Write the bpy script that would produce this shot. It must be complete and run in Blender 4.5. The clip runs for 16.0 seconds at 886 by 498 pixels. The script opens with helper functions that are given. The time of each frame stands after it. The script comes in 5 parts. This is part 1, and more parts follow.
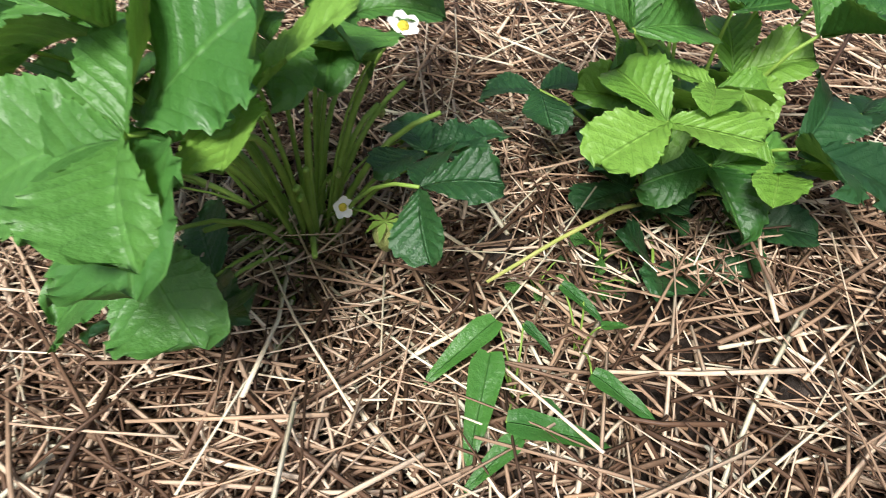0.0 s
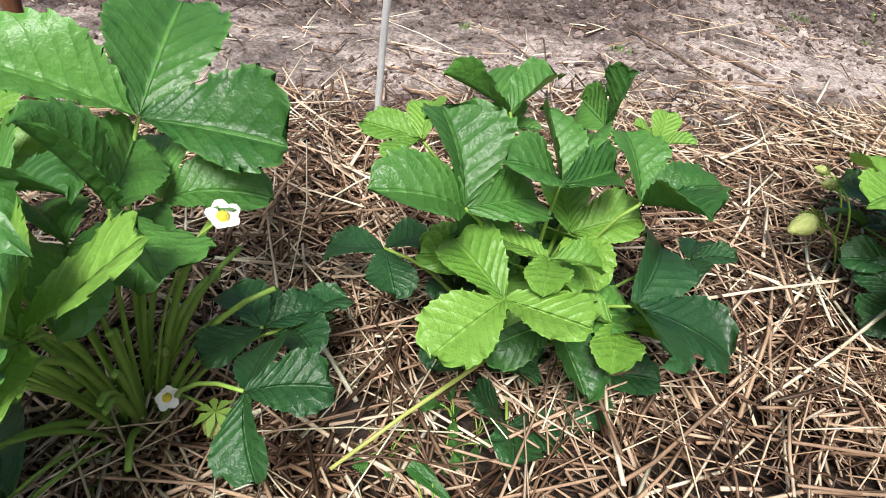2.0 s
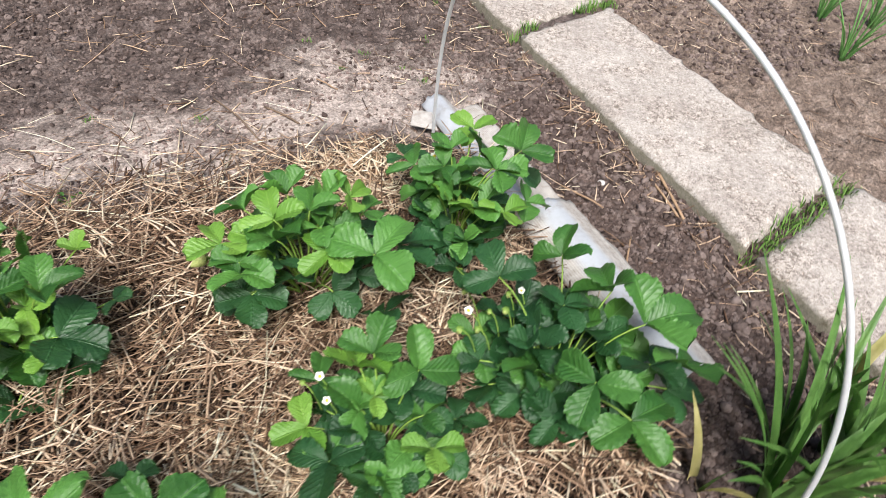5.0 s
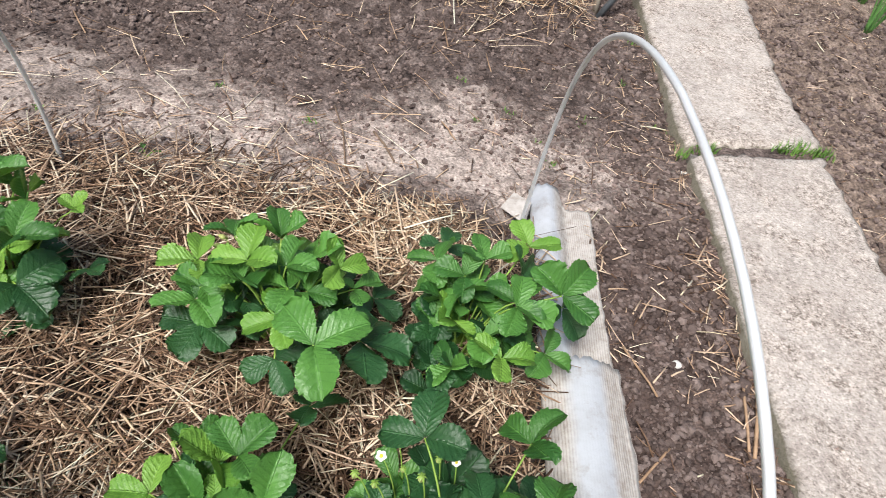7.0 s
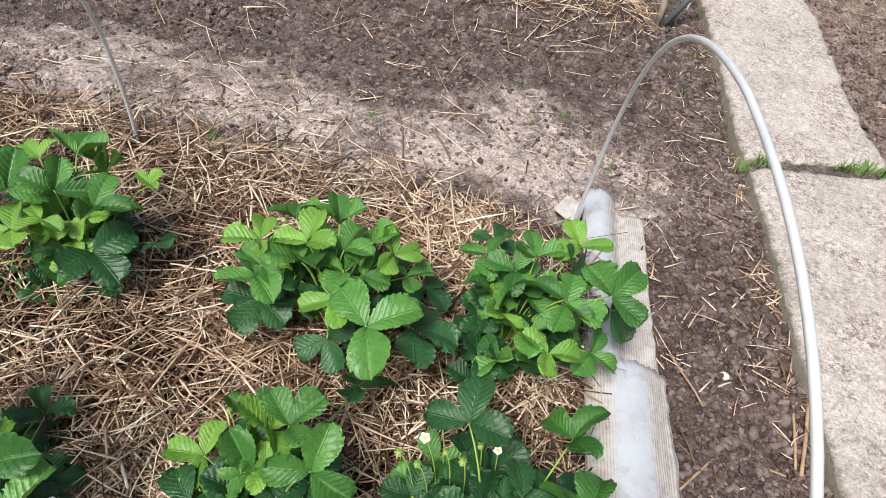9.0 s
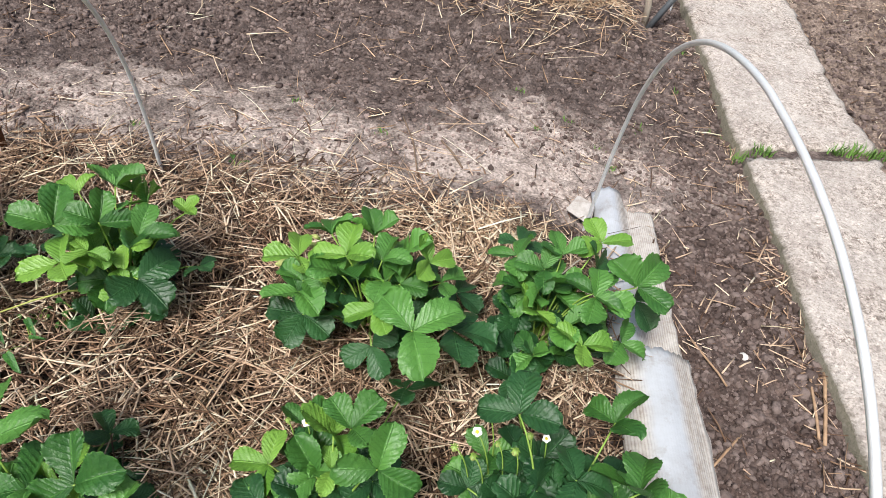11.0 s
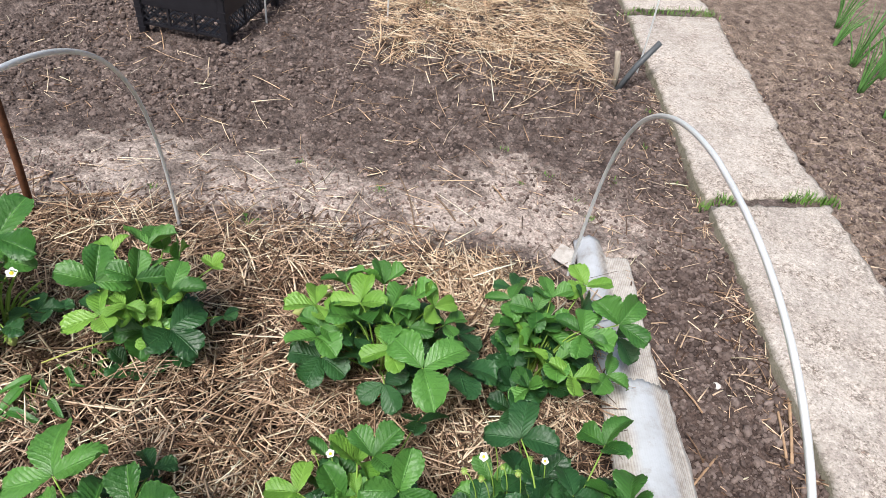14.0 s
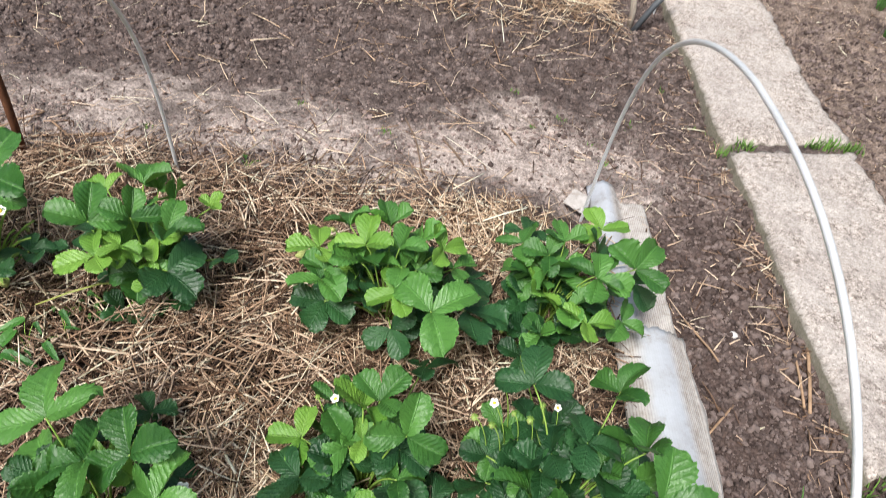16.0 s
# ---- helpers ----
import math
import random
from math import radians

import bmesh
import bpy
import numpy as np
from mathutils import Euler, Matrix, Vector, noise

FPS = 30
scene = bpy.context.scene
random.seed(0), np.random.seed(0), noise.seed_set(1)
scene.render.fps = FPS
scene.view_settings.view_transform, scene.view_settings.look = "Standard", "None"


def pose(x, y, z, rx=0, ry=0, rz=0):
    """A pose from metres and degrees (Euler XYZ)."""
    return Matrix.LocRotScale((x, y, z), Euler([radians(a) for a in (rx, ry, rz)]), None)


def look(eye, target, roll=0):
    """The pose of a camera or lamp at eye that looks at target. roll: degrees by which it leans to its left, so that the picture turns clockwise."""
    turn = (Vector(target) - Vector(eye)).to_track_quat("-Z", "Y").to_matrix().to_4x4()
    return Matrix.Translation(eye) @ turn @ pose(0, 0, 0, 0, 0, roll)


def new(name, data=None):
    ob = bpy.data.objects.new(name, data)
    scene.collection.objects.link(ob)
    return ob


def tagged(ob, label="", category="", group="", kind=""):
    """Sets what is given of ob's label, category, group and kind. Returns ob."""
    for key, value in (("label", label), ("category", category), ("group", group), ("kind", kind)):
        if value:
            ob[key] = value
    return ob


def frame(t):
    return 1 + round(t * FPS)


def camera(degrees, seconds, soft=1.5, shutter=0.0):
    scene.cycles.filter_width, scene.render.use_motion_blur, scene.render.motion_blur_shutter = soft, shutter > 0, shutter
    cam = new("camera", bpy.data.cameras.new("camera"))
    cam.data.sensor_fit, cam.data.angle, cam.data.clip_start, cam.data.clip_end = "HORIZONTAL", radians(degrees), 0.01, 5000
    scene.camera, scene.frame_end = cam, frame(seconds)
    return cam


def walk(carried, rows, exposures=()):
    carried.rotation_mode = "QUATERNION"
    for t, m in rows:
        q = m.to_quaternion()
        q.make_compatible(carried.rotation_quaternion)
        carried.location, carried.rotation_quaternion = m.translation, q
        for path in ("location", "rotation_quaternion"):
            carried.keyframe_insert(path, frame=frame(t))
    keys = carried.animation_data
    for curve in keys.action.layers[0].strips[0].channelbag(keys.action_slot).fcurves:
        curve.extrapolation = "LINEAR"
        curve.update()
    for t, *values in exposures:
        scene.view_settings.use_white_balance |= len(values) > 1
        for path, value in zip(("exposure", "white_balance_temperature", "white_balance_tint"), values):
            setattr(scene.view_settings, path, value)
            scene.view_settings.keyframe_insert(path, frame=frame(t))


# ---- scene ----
cam = camera(69.4, 16.0, soft=0.6, shutter=0.4)
PATH = [
    (0, (0.001, 0.016, 0.498), (0.031, 1.364, -0.98), 2.5),
    (0.5, (-0.011, 0.002, 0.526), (-0.033, 1.379, -0.924), 1.5),
    (1, (0.004, 0.041, 0.541), (-0.01, 1.457, -0.871), 1.6),
    (1.5, (0.025, 0.074, 0.55), (0.267, 1.519, -0.811), 7.6),
    (2, (0.046, 0.101, 0.557), (0.405, 1.551, -0.773), 9.0),
    (2.5, (0.042, 0.095, 0.565), (0.427, 1.557, -0.743), 8.8),
    (3, (0.001, -0.012, 0.64), (0.393, 1.458, -0.658), 9.0),
    (3.2, (-0.009, -0.112, 0.76), (0.395, 1.366, -0.526), 8.5),
    (3.5, (0.013, -0.239, 1.017), (0.424, 1.208, -0.301), 7.3),
    (4, (0.218, -0.385, 1.185), (0.755, 0.951, -0.203), 4.0),
    (4.5, (0.511, -0.464, 1.173), (1.119, 0.808, -0.246), 4.6),
    (4.7, (0.585, -0.466, 1.197), (1.199, 0.778, -0.245), 5.1),
    (6.8, (1.118, -0.214, 1.216), (1.176, 1.152, -0.243), 12.2),
    (7, (1.114, -0.218, 1.215), (1.132, 1.148, -0.245), 11.8),
    (7.5, (1.099, -0.227, 1.196), (1.056, 1.133, -0.269), 11.6),
    (8, (1.086, -0.249, 1.201), (1.003, 1.108, -0.266), 11.3),
    (8.5, (1.097, -0.264, 1.21), (0.99, 1.091, -0.258), 11.1),
    (9, (1.105, -0.261, 1.213), (0.982, 1.096, -0.251), 10.9),
    (9.5, (1.118, -0.264, 1.215), (0.982, 1.098, -0.244), 10.6),
    (9.7, (1.114, -0.268, 1.22), (0.974, 1.098, -0.235), 10.1),
    (11.8, (0.968, -0.402, 1.308), (0.9, 1.007, -0.11), 7.5),
    (12, (0.964, -0.422, 1.333), (0.9, 0.998, -0.074), 7.6),
    (12.5, (0.966, -0.444, 1.346), (0.908, 0.997, -0.04), 7.7),
    (13, (0.966, -0.448, 1.359), (0.91, 1.016, -0.002), 7.9),
    (13.5, (0.968, -0.457, 1.36), (0.914, 1.023, 0.016), 8.0),
    (14, (0.975, -0.46, 1.361), (0.921, 1.036, 0.034), 7.9),
    (14.5, (0.972, -0.454, 1.359), (0.919, 1.048, 0.04), 7.9),
    (15, (0.99, -0.452, 1.344), (0.939, 1.053, 0.028), 7.7),
    (15.5, (0.966, -0.445, 1.326), (0.916, 1.045, -0.008), 8.0),
    (16, (0.966, -0.434, 1.284), (0.924, 0.97, -0.14), 8.5),
]
walk(cam, [(t, look(eye, target, roll)) for t, eye, target, roll in PATH],
     exposures=[(0, 0.15), (2, 0.24), (3, 0.22), (4.5, 0.15), (7, 0.03), (9.5, 0.02), (12, 0.06), (16, 0.05)])

# ---- light: a bright overcast sky with a broad, weak sun ----
world = bpy.data.worlds.new("overcast_sky")
scene.world = world
world.use_nodes = True
wn = world.node_tree
sky = wn.nodes.new("ShaderNodeTexSky")
sky.sky_type, sky.sun_disc = "NISHITA", False
sky.sun_elevation, sky.sun_rotation = radians(58), radians(200)
sky.air_density, sky.dust_density, sky.ozone_density = 1.0, 4.0, 0.4
wn.nodes["Background"].inputs["Strength"].default_value = 0.112
wn.links.new(sky.outputs["Color"], wn.nodes["Background"].inputs["Color"])
sun = new("sun", bpy.data.lights.new("sun", "SUN"))
sun.data.energy, sun.data.angle, sun.data.color = 5.0, radians(18), (1.0, 0.985, 0.965)
sun.matrix_world = look((0, 0, 20), (5.0, 11.0, -0.5))


# ---- materials ----
def mat(name, rough=0.8, spec=0.3):
    m = bpy.data.materials.new(name)
    m.use_nodes = True
    nt = m.node_tree
    b = nt.nodes["Principled BSDF"]
    b.inputs["Roughness"].default_value = rough
    b.inputs["Specular IOR Level"].default_value = spec
    return m, nt, b


def node(nt, kind, **values):
    n = nt.nodes.new("ShaderNode" + kind)
    for key, value in values.items():
        n.inputs[key.replace("_", " ")].default_value = value
    return n


def ramp(nt, source, stops):
    r = nt.nodes.new("ShaderNodeValToRGB")
    el = r.color_ramp.elements
    while len(el) < len(stops):
        el.new(0.5)
    for e, (p, c) in zip(el, stops):
        e.position, e.color = p, (*c, 1) if len(c) == 3 else c
    nt.links.new(source, r.inputs["Fac"])
    return r.outputs["Color"]


def mix(nt, fac, a, b, kind="MIX"):
    n = nt.nodes.new("ShaderNodeMixRGB")
    n.blend_type = kind
    for key, v in (("Fac", fac), ("Color1", a), ("Color2", b)):
        if isinstance(v, (int, float)):
            n.inputs[key].default_value = v
        elif isinstance(v, tuple):
            n.inputs[key].default_value = (*v, 1)
        else:
            nt.links.new(v, n.inputs[key])
    return n.outputs["Color"]


def maths(nt, op, a, b=None):
    n = nt.nodes.new("ShaderNodeMath")
    n.operation = op
    for i, v in enumerate((a, b)):
        if v is None:
            continue
        if isinstance(v, (int, float)):
            n.inputs[i].default_value = v
        else:
            nt.links.new(v, n.inputs[i])
    return n.outputs[0]


def coords(nt, which="Object", scale=None):
    tc = nt.nodes.new("ShaderNodeTexCoord")
    if scale is None:
        return tc.outputs[which]
    mp = nt.nodes.new("ShaderNodeMapping")
    mp.inputs["Scale"].default_value = scale
    nt.links.new(tc.outputs[which], mp.inputs["Vector"])
    return mp.outputs["Vector"]


def noise_tex(nt, vec, scale, detail=4.0, rough=0.55, distortion=0.0):
    n = node(nt, "TexNoise", Scale=scale, Detail=detail, Roughness=rough, Distortion=distortion)
    nt.links.new(vec, n.inputs["Vector"])
    return n.outputs["Fac"]


def bump(nt, b, height, strength=0.4, distance=0.005, under=None):
    n = node(nt, "Bump", Strength=strength, Distance=distance)
    nt.links.new(height, n.inputs["Height"])
    if under is not None:
        nt.links.new(under, n.inputs["Normal"])
    nt.links.new(n.outputs["Normal"], b.inputs["Normal"])
    return n.outputs["Normal"]


def soil_material():
    m, nt, b = mat("soil", 0.95, 0.12)
    v = coords(nt)
    sep = nt.nodes.new("ShaderNodeSeparateXYZ")
    nt.links.new(v, sep.inputs[0])
    broad = noise_tex(nt, v, 2.2, 5, 0.6)
    mid = noise_tex(nt, v, 14, 6, 0.65)
    fine = noise_tex(nt, v, 120, 5, 0.7)
    # tilled colours lowered to stand in for shaded gaps between crumbs
    tilled = ramp(nt, mid, [(0.3, (0.036, 0.028, 0.026)), (0.5, (0.100, 0.079, 0.073)), (0.70, (0.210, 0.173, 0.161))])
    grain = maths(nt, "ADD", maths(nt, "MULTIPLY", mid, 0.45), maths(nt, "MULTIPLY", noise_tex(nt, v, 55, 5, 0.7), 0.55))
    packed = ramp(nt, grain, [(0.36, (0.205, 0.172, 0.155)), (0.5, (0.365, 0.313, 0.284)), (0.64, (0.49, 0.428, 0.393))])
    # the trodden strip behind the bed is dry and pale, the tilled ground darker
    wob = maths(nt, "MULTIPLY", maths(nt, "SUBTRACT", broad, 0.5), 1.0)
    yy = maths(nt, "ADD", sep.outputs["Y"], wob)
    slope = maths(nt, "MULTIPLY", maths(nt, "SUBTRACT", sep.outputs["X"], 0.9), 0.10)
    off = maths(nt, "ABSOLUTE", maths(nt, "SUBTRACT", maths(nt, "SUBTRACT", yy, slope), 1.27))
    strip = ramp(nt, off, [(0.13, (1, 1, 1)), (0.30, (0, 0, 0))])
    edge = nt.nodes.new("ShaderNodeMapRange")
    for i, value in ((1, 1.6), (2, 1.9), (3, 1.0), (4, 0.15)):
        edge.inputs[i].default_value = value
    nt.links.new(maths(nt, "ADD", sep.outputs["X"], wob), edge.inputs[0])
    strip = maths(nt, "MULTIPLY", strip, edge.outputs[0])
    worn = ramp(nt, noise_tex(nt, v, 4.5, 6, 0.68), [(0.40, (0.25, 0.25, 0.25)), (0.52, (1, 1, 1))])
    strip = maths(nt, "MULTIPLY", strip, worn)
    crack = nt.nodes.new("ShaderNodeTexVoronoi")
    crack.feature = "DISTANCE_TO_EDGE"
    crack.inputs["Scale"].default_value = 7.0
    bent = nt.nodes.new("ShaderNodeMixRGB")
    bent.inputs["Fac"].default_value = 0.12
    wc = node(nt, "TexNoise", Scale=9.0, Detail=5.0)
    nt.links.new(v, wc.inputs["Vector"])
    nt.links.new(v, bent.inputs["Color1"])
    nt.links.new(wc.outputs["Color"], bent.inputs["Color2"])
    nt.links.new(bent.outputs["Color"], crack.inputs["Vector"])
    gap = ramp(nt, crack.outputs["Distance"], [(0.004, (1, 1, 1)), (0.022, (0, 0, 0))])
    gap = maths(nt, "MULTIPLY", gap, ramp(nt, noise_tex(nt, v, 3.0, 3), [(0.45, (0, 0, 0)), (0.58, (1, 1, 1))]))
    packed = mix(nt, maths(nt, "MULTIPLY", gap, 0.6), packed, (0.10, 0.08, 0.068))
    col = mix(nt, strip, tilled, packed)
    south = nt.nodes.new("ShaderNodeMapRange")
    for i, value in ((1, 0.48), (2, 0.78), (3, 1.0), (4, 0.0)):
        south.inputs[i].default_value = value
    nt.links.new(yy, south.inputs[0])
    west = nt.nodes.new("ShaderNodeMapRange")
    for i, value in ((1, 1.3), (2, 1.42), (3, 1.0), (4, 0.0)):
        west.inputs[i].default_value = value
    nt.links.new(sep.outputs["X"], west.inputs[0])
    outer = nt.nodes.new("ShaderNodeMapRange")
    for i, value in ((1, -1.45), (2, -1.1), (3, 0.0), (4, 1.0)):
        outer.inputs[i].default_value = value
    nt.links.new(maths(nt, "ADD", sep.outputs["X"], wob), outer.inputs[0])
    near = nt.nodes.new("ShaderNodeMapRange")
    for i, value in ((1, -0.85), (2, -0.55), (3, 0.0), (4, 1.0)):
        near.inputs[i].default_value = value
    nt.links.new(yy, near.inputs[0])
    lane = nt.nodes.new("ShaderNodeMapRange")
    for i, value in ((1, 1.45), (2, 1.60), (3, 0.0), (4, 1.0)):
        lane.inputs[i].default_value = value
    nt.links.new(maths(nt, "ADD", sep.outputs["X"], wob), lane.inputs[0])
    moist = ramp(nt, mid, [(0.3, (0.036, 0.025, 0.022)), (0.5, (0.090, 0.066, 0.059)), (0.7, (0.165, 0.126, 0.114))])
    lane_end = nt.nodes.new("ShaderNodeMapRange")
    for i, value in ((1, 1.0), (2, 1.3), (3, 1.0), (4, 0.0)):
        lane_end.inputs[i].default_value = value
    nt.links.new(yy, lane_end.inputs[0])
    col = mix(nt, maths(nt, "MULTIPLY", lane.outputs[0], lane_end.outputs[0]), col, moist)
    # the onion bed across the path is drier and browner
    beyond = nt.nodes.new("ShaderNodeMapRange")
    for i, value in ((1, 2.25), (2, 2.40), (3, 0.0), (4, 1.0)):
        beyond.inputs[i].default_value = value
    nt.links.new(maths(nt, "ADD", sep.outputs["X"], maths(nt, "MULTIPLY", sep.outputs["Y"], 0.05)), beyond.inputs[0])
    onion_bed = ramp(nt, mid, [(0.3, (0.085, 0.064, 0.053)), (0.5, (0.185, 0.144, 0.121)), (0.7, (0.31, 0.252, 0.217))])
    col = mix(nt, beyond.outputs[0], col, onion_bed)
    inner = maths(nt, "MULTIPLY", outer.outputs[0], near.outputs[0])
    # moist bed soil, its colour darkened further for shade between the straws
    shaded_soil = ramp(nt, mid, [(0.3, (0.015, 0.011, 0.009)), (0.7, (0.05, 0.038, 0.031))])
    col = mix(nt, maths(nt, "MULTIPLY", inner, maths(nt, "MULTIPLY", south.outputs[0], west.outputs[0])), col, shaded_soil)
    col = mix(nt, 0.85, col, ramp(nt, fine, [(0.34, (0.2, 0.19, 0.18)), (0.5, (0.5, 0.49, 0.48)), (0.66, (0.84, 0.82, 0.8))]), "OVERLAY")
    nt.links.new(col, b.inputs["Base Color"])
    heights = None
    for scale, weight in ((48.0, 1.0), (120.0, 0.45)):
        cell = nt.nodes.new("ShaderNodeTexVoronoi")
        cell.inputs["Scale"].default_value = scale
        warp = nt.nodes.new("ShaderNodeVectorMath")
        warp.operation = "ADD"
        wn2 = node(nt, "TexNoise", Scale=scale * 0.6, Detail=2.0)
        nt.links.new(v, wn2.inputs["Vector"])
        soft = nt.nodes.new("ShaderNodeVectorMath")
        soft.operation = "SCALE"
        soft.inputs["Scale"].default_value = 1.3 / scale
        nt.links.new(wn2.outputs["Color"], soft.inputs[0])
        nt.links.new(v, warp.inputs[0])
        nt.links.new(soft.outputs[0], warp.inputs[1])
        nt.links.new(warp.outputs[0], cell.inputs["Vector"])
        one = maths(nt, "MULTIPLY", maths(nt, "SUBTRACT", 1.0, cell.outputs["Distance"]), weight)
        heights = one if heights is None else maths(nt, "ADD", heights, one)
        tone = nt.nodes.new("ShaderNodeSeparateColor")
        nt.links.new(cell.outputs["Color"], tone.inputs[0])
        col = mix(nt, maths(nt, "MULTIPLY", maths(nt, "SUBTRACT", 1.0, maths(nt, "MULTIPLY", strip, 0.75)), 0.14), col, ramp(nt, tone.outputs[0], [(0.0, (0.22, 0.21, 0.2)), (0.6, (0.5, 0.49, 0.48)), (1.0, (0.74, 0.72, 0.7))]), "OVERLAY")
    nt.links.new(col, b.inputs["Base Color"])
    h = maths(nt, "ADD", maths(nt, "MULTIPLY", mid, 0.5), maths(nt, "ADD", maths(nt, "MULTIPLY", fine, 0.4), maths(nt, "MULTIPLY", heights, maths(nt, "SUBTRACT", 1.0, maths(nt, "MULTIPLY", strip, 0.8)))))
    bump(nt, b, h, 1.0, 0.008)
    return m


def clod_material(name="soil_clod", lift=1.0):
    m, nt, b = mat(name, 0.95, 0.12)
    v = coords(nt)
    g = nt.nodes.new("ShaderNodeNewGeometry")
    # clod colours lifted so the crumbs look lit against the darker ground
    base = ramp(nt, g.outputs["Random Per Island"], [(0.0, tuple(lift * c for c in (0.080, 0.060, 0.054))), (0.5, tuple(lift * c for c in (0.155, 0.119, 0.108))), (1.0, tuple(lift * c for c in (0.27, 0.216, 0.197)))])
    fine = noise_tex(nt, v, 140, 5, 0.7)
    nt.links.new(mix(nt, 0.4, base, ramp(nt, fine, [(0.3, (0.3, 0.28, 0.26)), (0.7, (0.75, 0.72, 0.7))]), "OVERLAY"), b.inputs["Base Color"])
    bump(nt, b, maths(nt, "ADD", fine, noise_tex(nt, v, 420, 3, 0.6)), 1.0, 0.004)
    return m


def straw_material(name, dark, middle, pale, aged=1.0):
    m, nt, b = mat(name, 0.55, 0.35)
    g = nt.nodes.new("ShaderNodeNewGeometry")
    v = coords(nt)
    base = ramp(nt, g.outputs["Random Per Island"], [(0.0, tuple(0.45 * c for c in dark)), (0.22, dark), (0.55, middle), (0.88, pale), (1.0, tuple(min(0.78, 1.2 * c) for c in pale))])
    streak = noise_tex(nt, v, 60, 4, 0.6)
    col = mix(nt, 0.45, base, ramp(nt, streak, [(0.3, (0.28, 0.25, 0.22)), (0.65, (0.72, 0.7, 0.66))]), "OVERLAY")
    # damp, older patches lie among bleached ones
    damp = ramp(nt, noise_tex(nt, v, 5.5, 4, 0.6), [(0.36, (0.72, 0.67, 0.62)), (0.50, (0.93, 0.91, 0.89)), (0.60, (1.0, 1.0, 1.0))])
    col = mix(nt, aged, col, damp, "MULTIPLY")
    nt.links.new(col, b.inputs["Base Color"])
    bump(nt, b, noise_tex(nt, v, 500, 3), 0.3, 0.001)
    return m


def leaf_material(name, dark, light, rough=0.40, pleat=1.0):
    """Leaf green; UV: u across from the midrib (0.5), v from stalk to tip."""
    m, nt, b = mat(name, rough, 0.5)
    uv = nt.nodes.new("ShaderNodeUVMap")
    sep = nt.nodes.new("ShaderNodeSeparateXYZ")
    nt.links.new(uv.outputs["UV"], sep.inputs[0])
    info = nt.nodes.new("ShaderNodeObjectInfo")
    ob = coords(nt)
    blotch = noise_tex(nt, ob, 3, 4, 0.6)
    fine = noise_tex(nt, ob, 38, 3, 0.6)
    blister = noise_tex(nt, ob, 13, 3, 0.55)
    across = maths(nt, "ABSOLUTE", maths(nt, "SUBTRACT", sep.outputs["X"], 0.5))
    phase = maths(nt, "SUBTRACT", maths(nt, "MULTIPLY", sep.outputs["Y"], 7.0), maths(nt, "MULTIPLY", across, 4.4))
    phase = maths(nt, "ADD", phase, maths(nt, "MULTIPLY", blotch, 0.5))
    ridge = maths(nt, "ABSOLUTE", maths(nt, "SINE", maths(nt, "MULTIPLY", phase, math.pi)))
    vein = ramp(nt, ridge, [(0.0, (1, 1, 1)), (0.22, (0, 0, 0))])
    rib = ramp(nt, across, [(0.0, (1, 1, 1)), (0.014, (0.7, 0.7, 0.7)), (0.028, (0, 0, 0))])
    tone = maths(nt, "ADD", maths(nt, "MULTIPLY", info.outputs["Random"], 0.6), maths(nt, "MULTIPLY", blotch, 0.45))
    col = ramp(nt, tone, [(0.15, dark), (0.9, light)])
    pale = tuple(min(1, 1.45 * c + 0.02) for c in light)
    col = mix(nt, maths(nt, "MULTIPLY", vein, 0.22 * pleat), col, tuple(0.6 * c for c in dark))
    col = mix(nt, maths(nt, "MULTIPLY", rib, 0.40), col, pale)
    rim = ramp(nt, across, [(0.465, (0, 0, 0)), (0.5, (1, 1, 1))])
    col = mix(nt, maths(nt, "MULTIPLY", rim, 0.30), col, pale)
    col = mix(nt, 0.25, col, ramp(nt, fine, [(0.3, (0.36, 0.36, 0.34)), (0.7, (0.64, 0.64, 0.6))]), "OVERLAY")
    nt.links.new(col, b.inputs["Base Color"])
    nt.links.new(maths(nt, "ADD", rough - 0.12, maths(nt, "MULTIPLY", blister, 0.24)), b.inputs["Roughness"])
    h = maths(nt, "ADD", maths(nt, "MULTIPLY", ridge, 0.42 * pleat), maths(nt, "ADD", maths(nt, "MULTIPLY", fine, 0.20), maths(nt, "MULTIPLY", blister, 0.85)))
    h = maths(nt, "SUBTRACT", h, maths(nt, "MULTIPLY", rib, 0.7))
    bump(nt, b, h, 1.0, 0.0019)
    thin = nt.nodes.new("ShaderNodeBsdfTranslucent")
    nt.links.new(mix(nt, 0.5, col, (0.27, 0.44, 0.045)), thin.inputs["Color"])
    both = nt.nodes.new("ShaderNodeMixShader")
    both.inputs[0].default_value = 0.22
    nt.links.new(b.outputs[0], both.inputs[1])
    nt.links.new(thin.outputs[0], both.inputs[2])
    nt.links.new(both.outputs[0], nt.nodes["Material Output"].inputs["Surface"])
    return m


def plain_material(name, stops, scale, rough=0.6, spec=0.3, metal=0.0, bumps=0.3, distance=0.002, stretch=None):
    m, nt, b = mat(name, rough, spec)
    v = coords(nt, "Object", stretch)
    n1 = noise_tex(nt, v, scale, 5, 0.6)
    n2 = noise_tex(nt, v, scale * 9, 4, 0.6)
    f = maths(nt, "ADD", maths(nt, "MULTIPLY", n1, 0.7), maths(nt, "MULTIPLY", n2, 0.3))
    nt.links.new(ramp(nt, f, stops), b.inputs["Base Color"])
    b.inputs["Metallic"].default_value = metal
    bump(nt, b, f, bumps, distance)
    return m


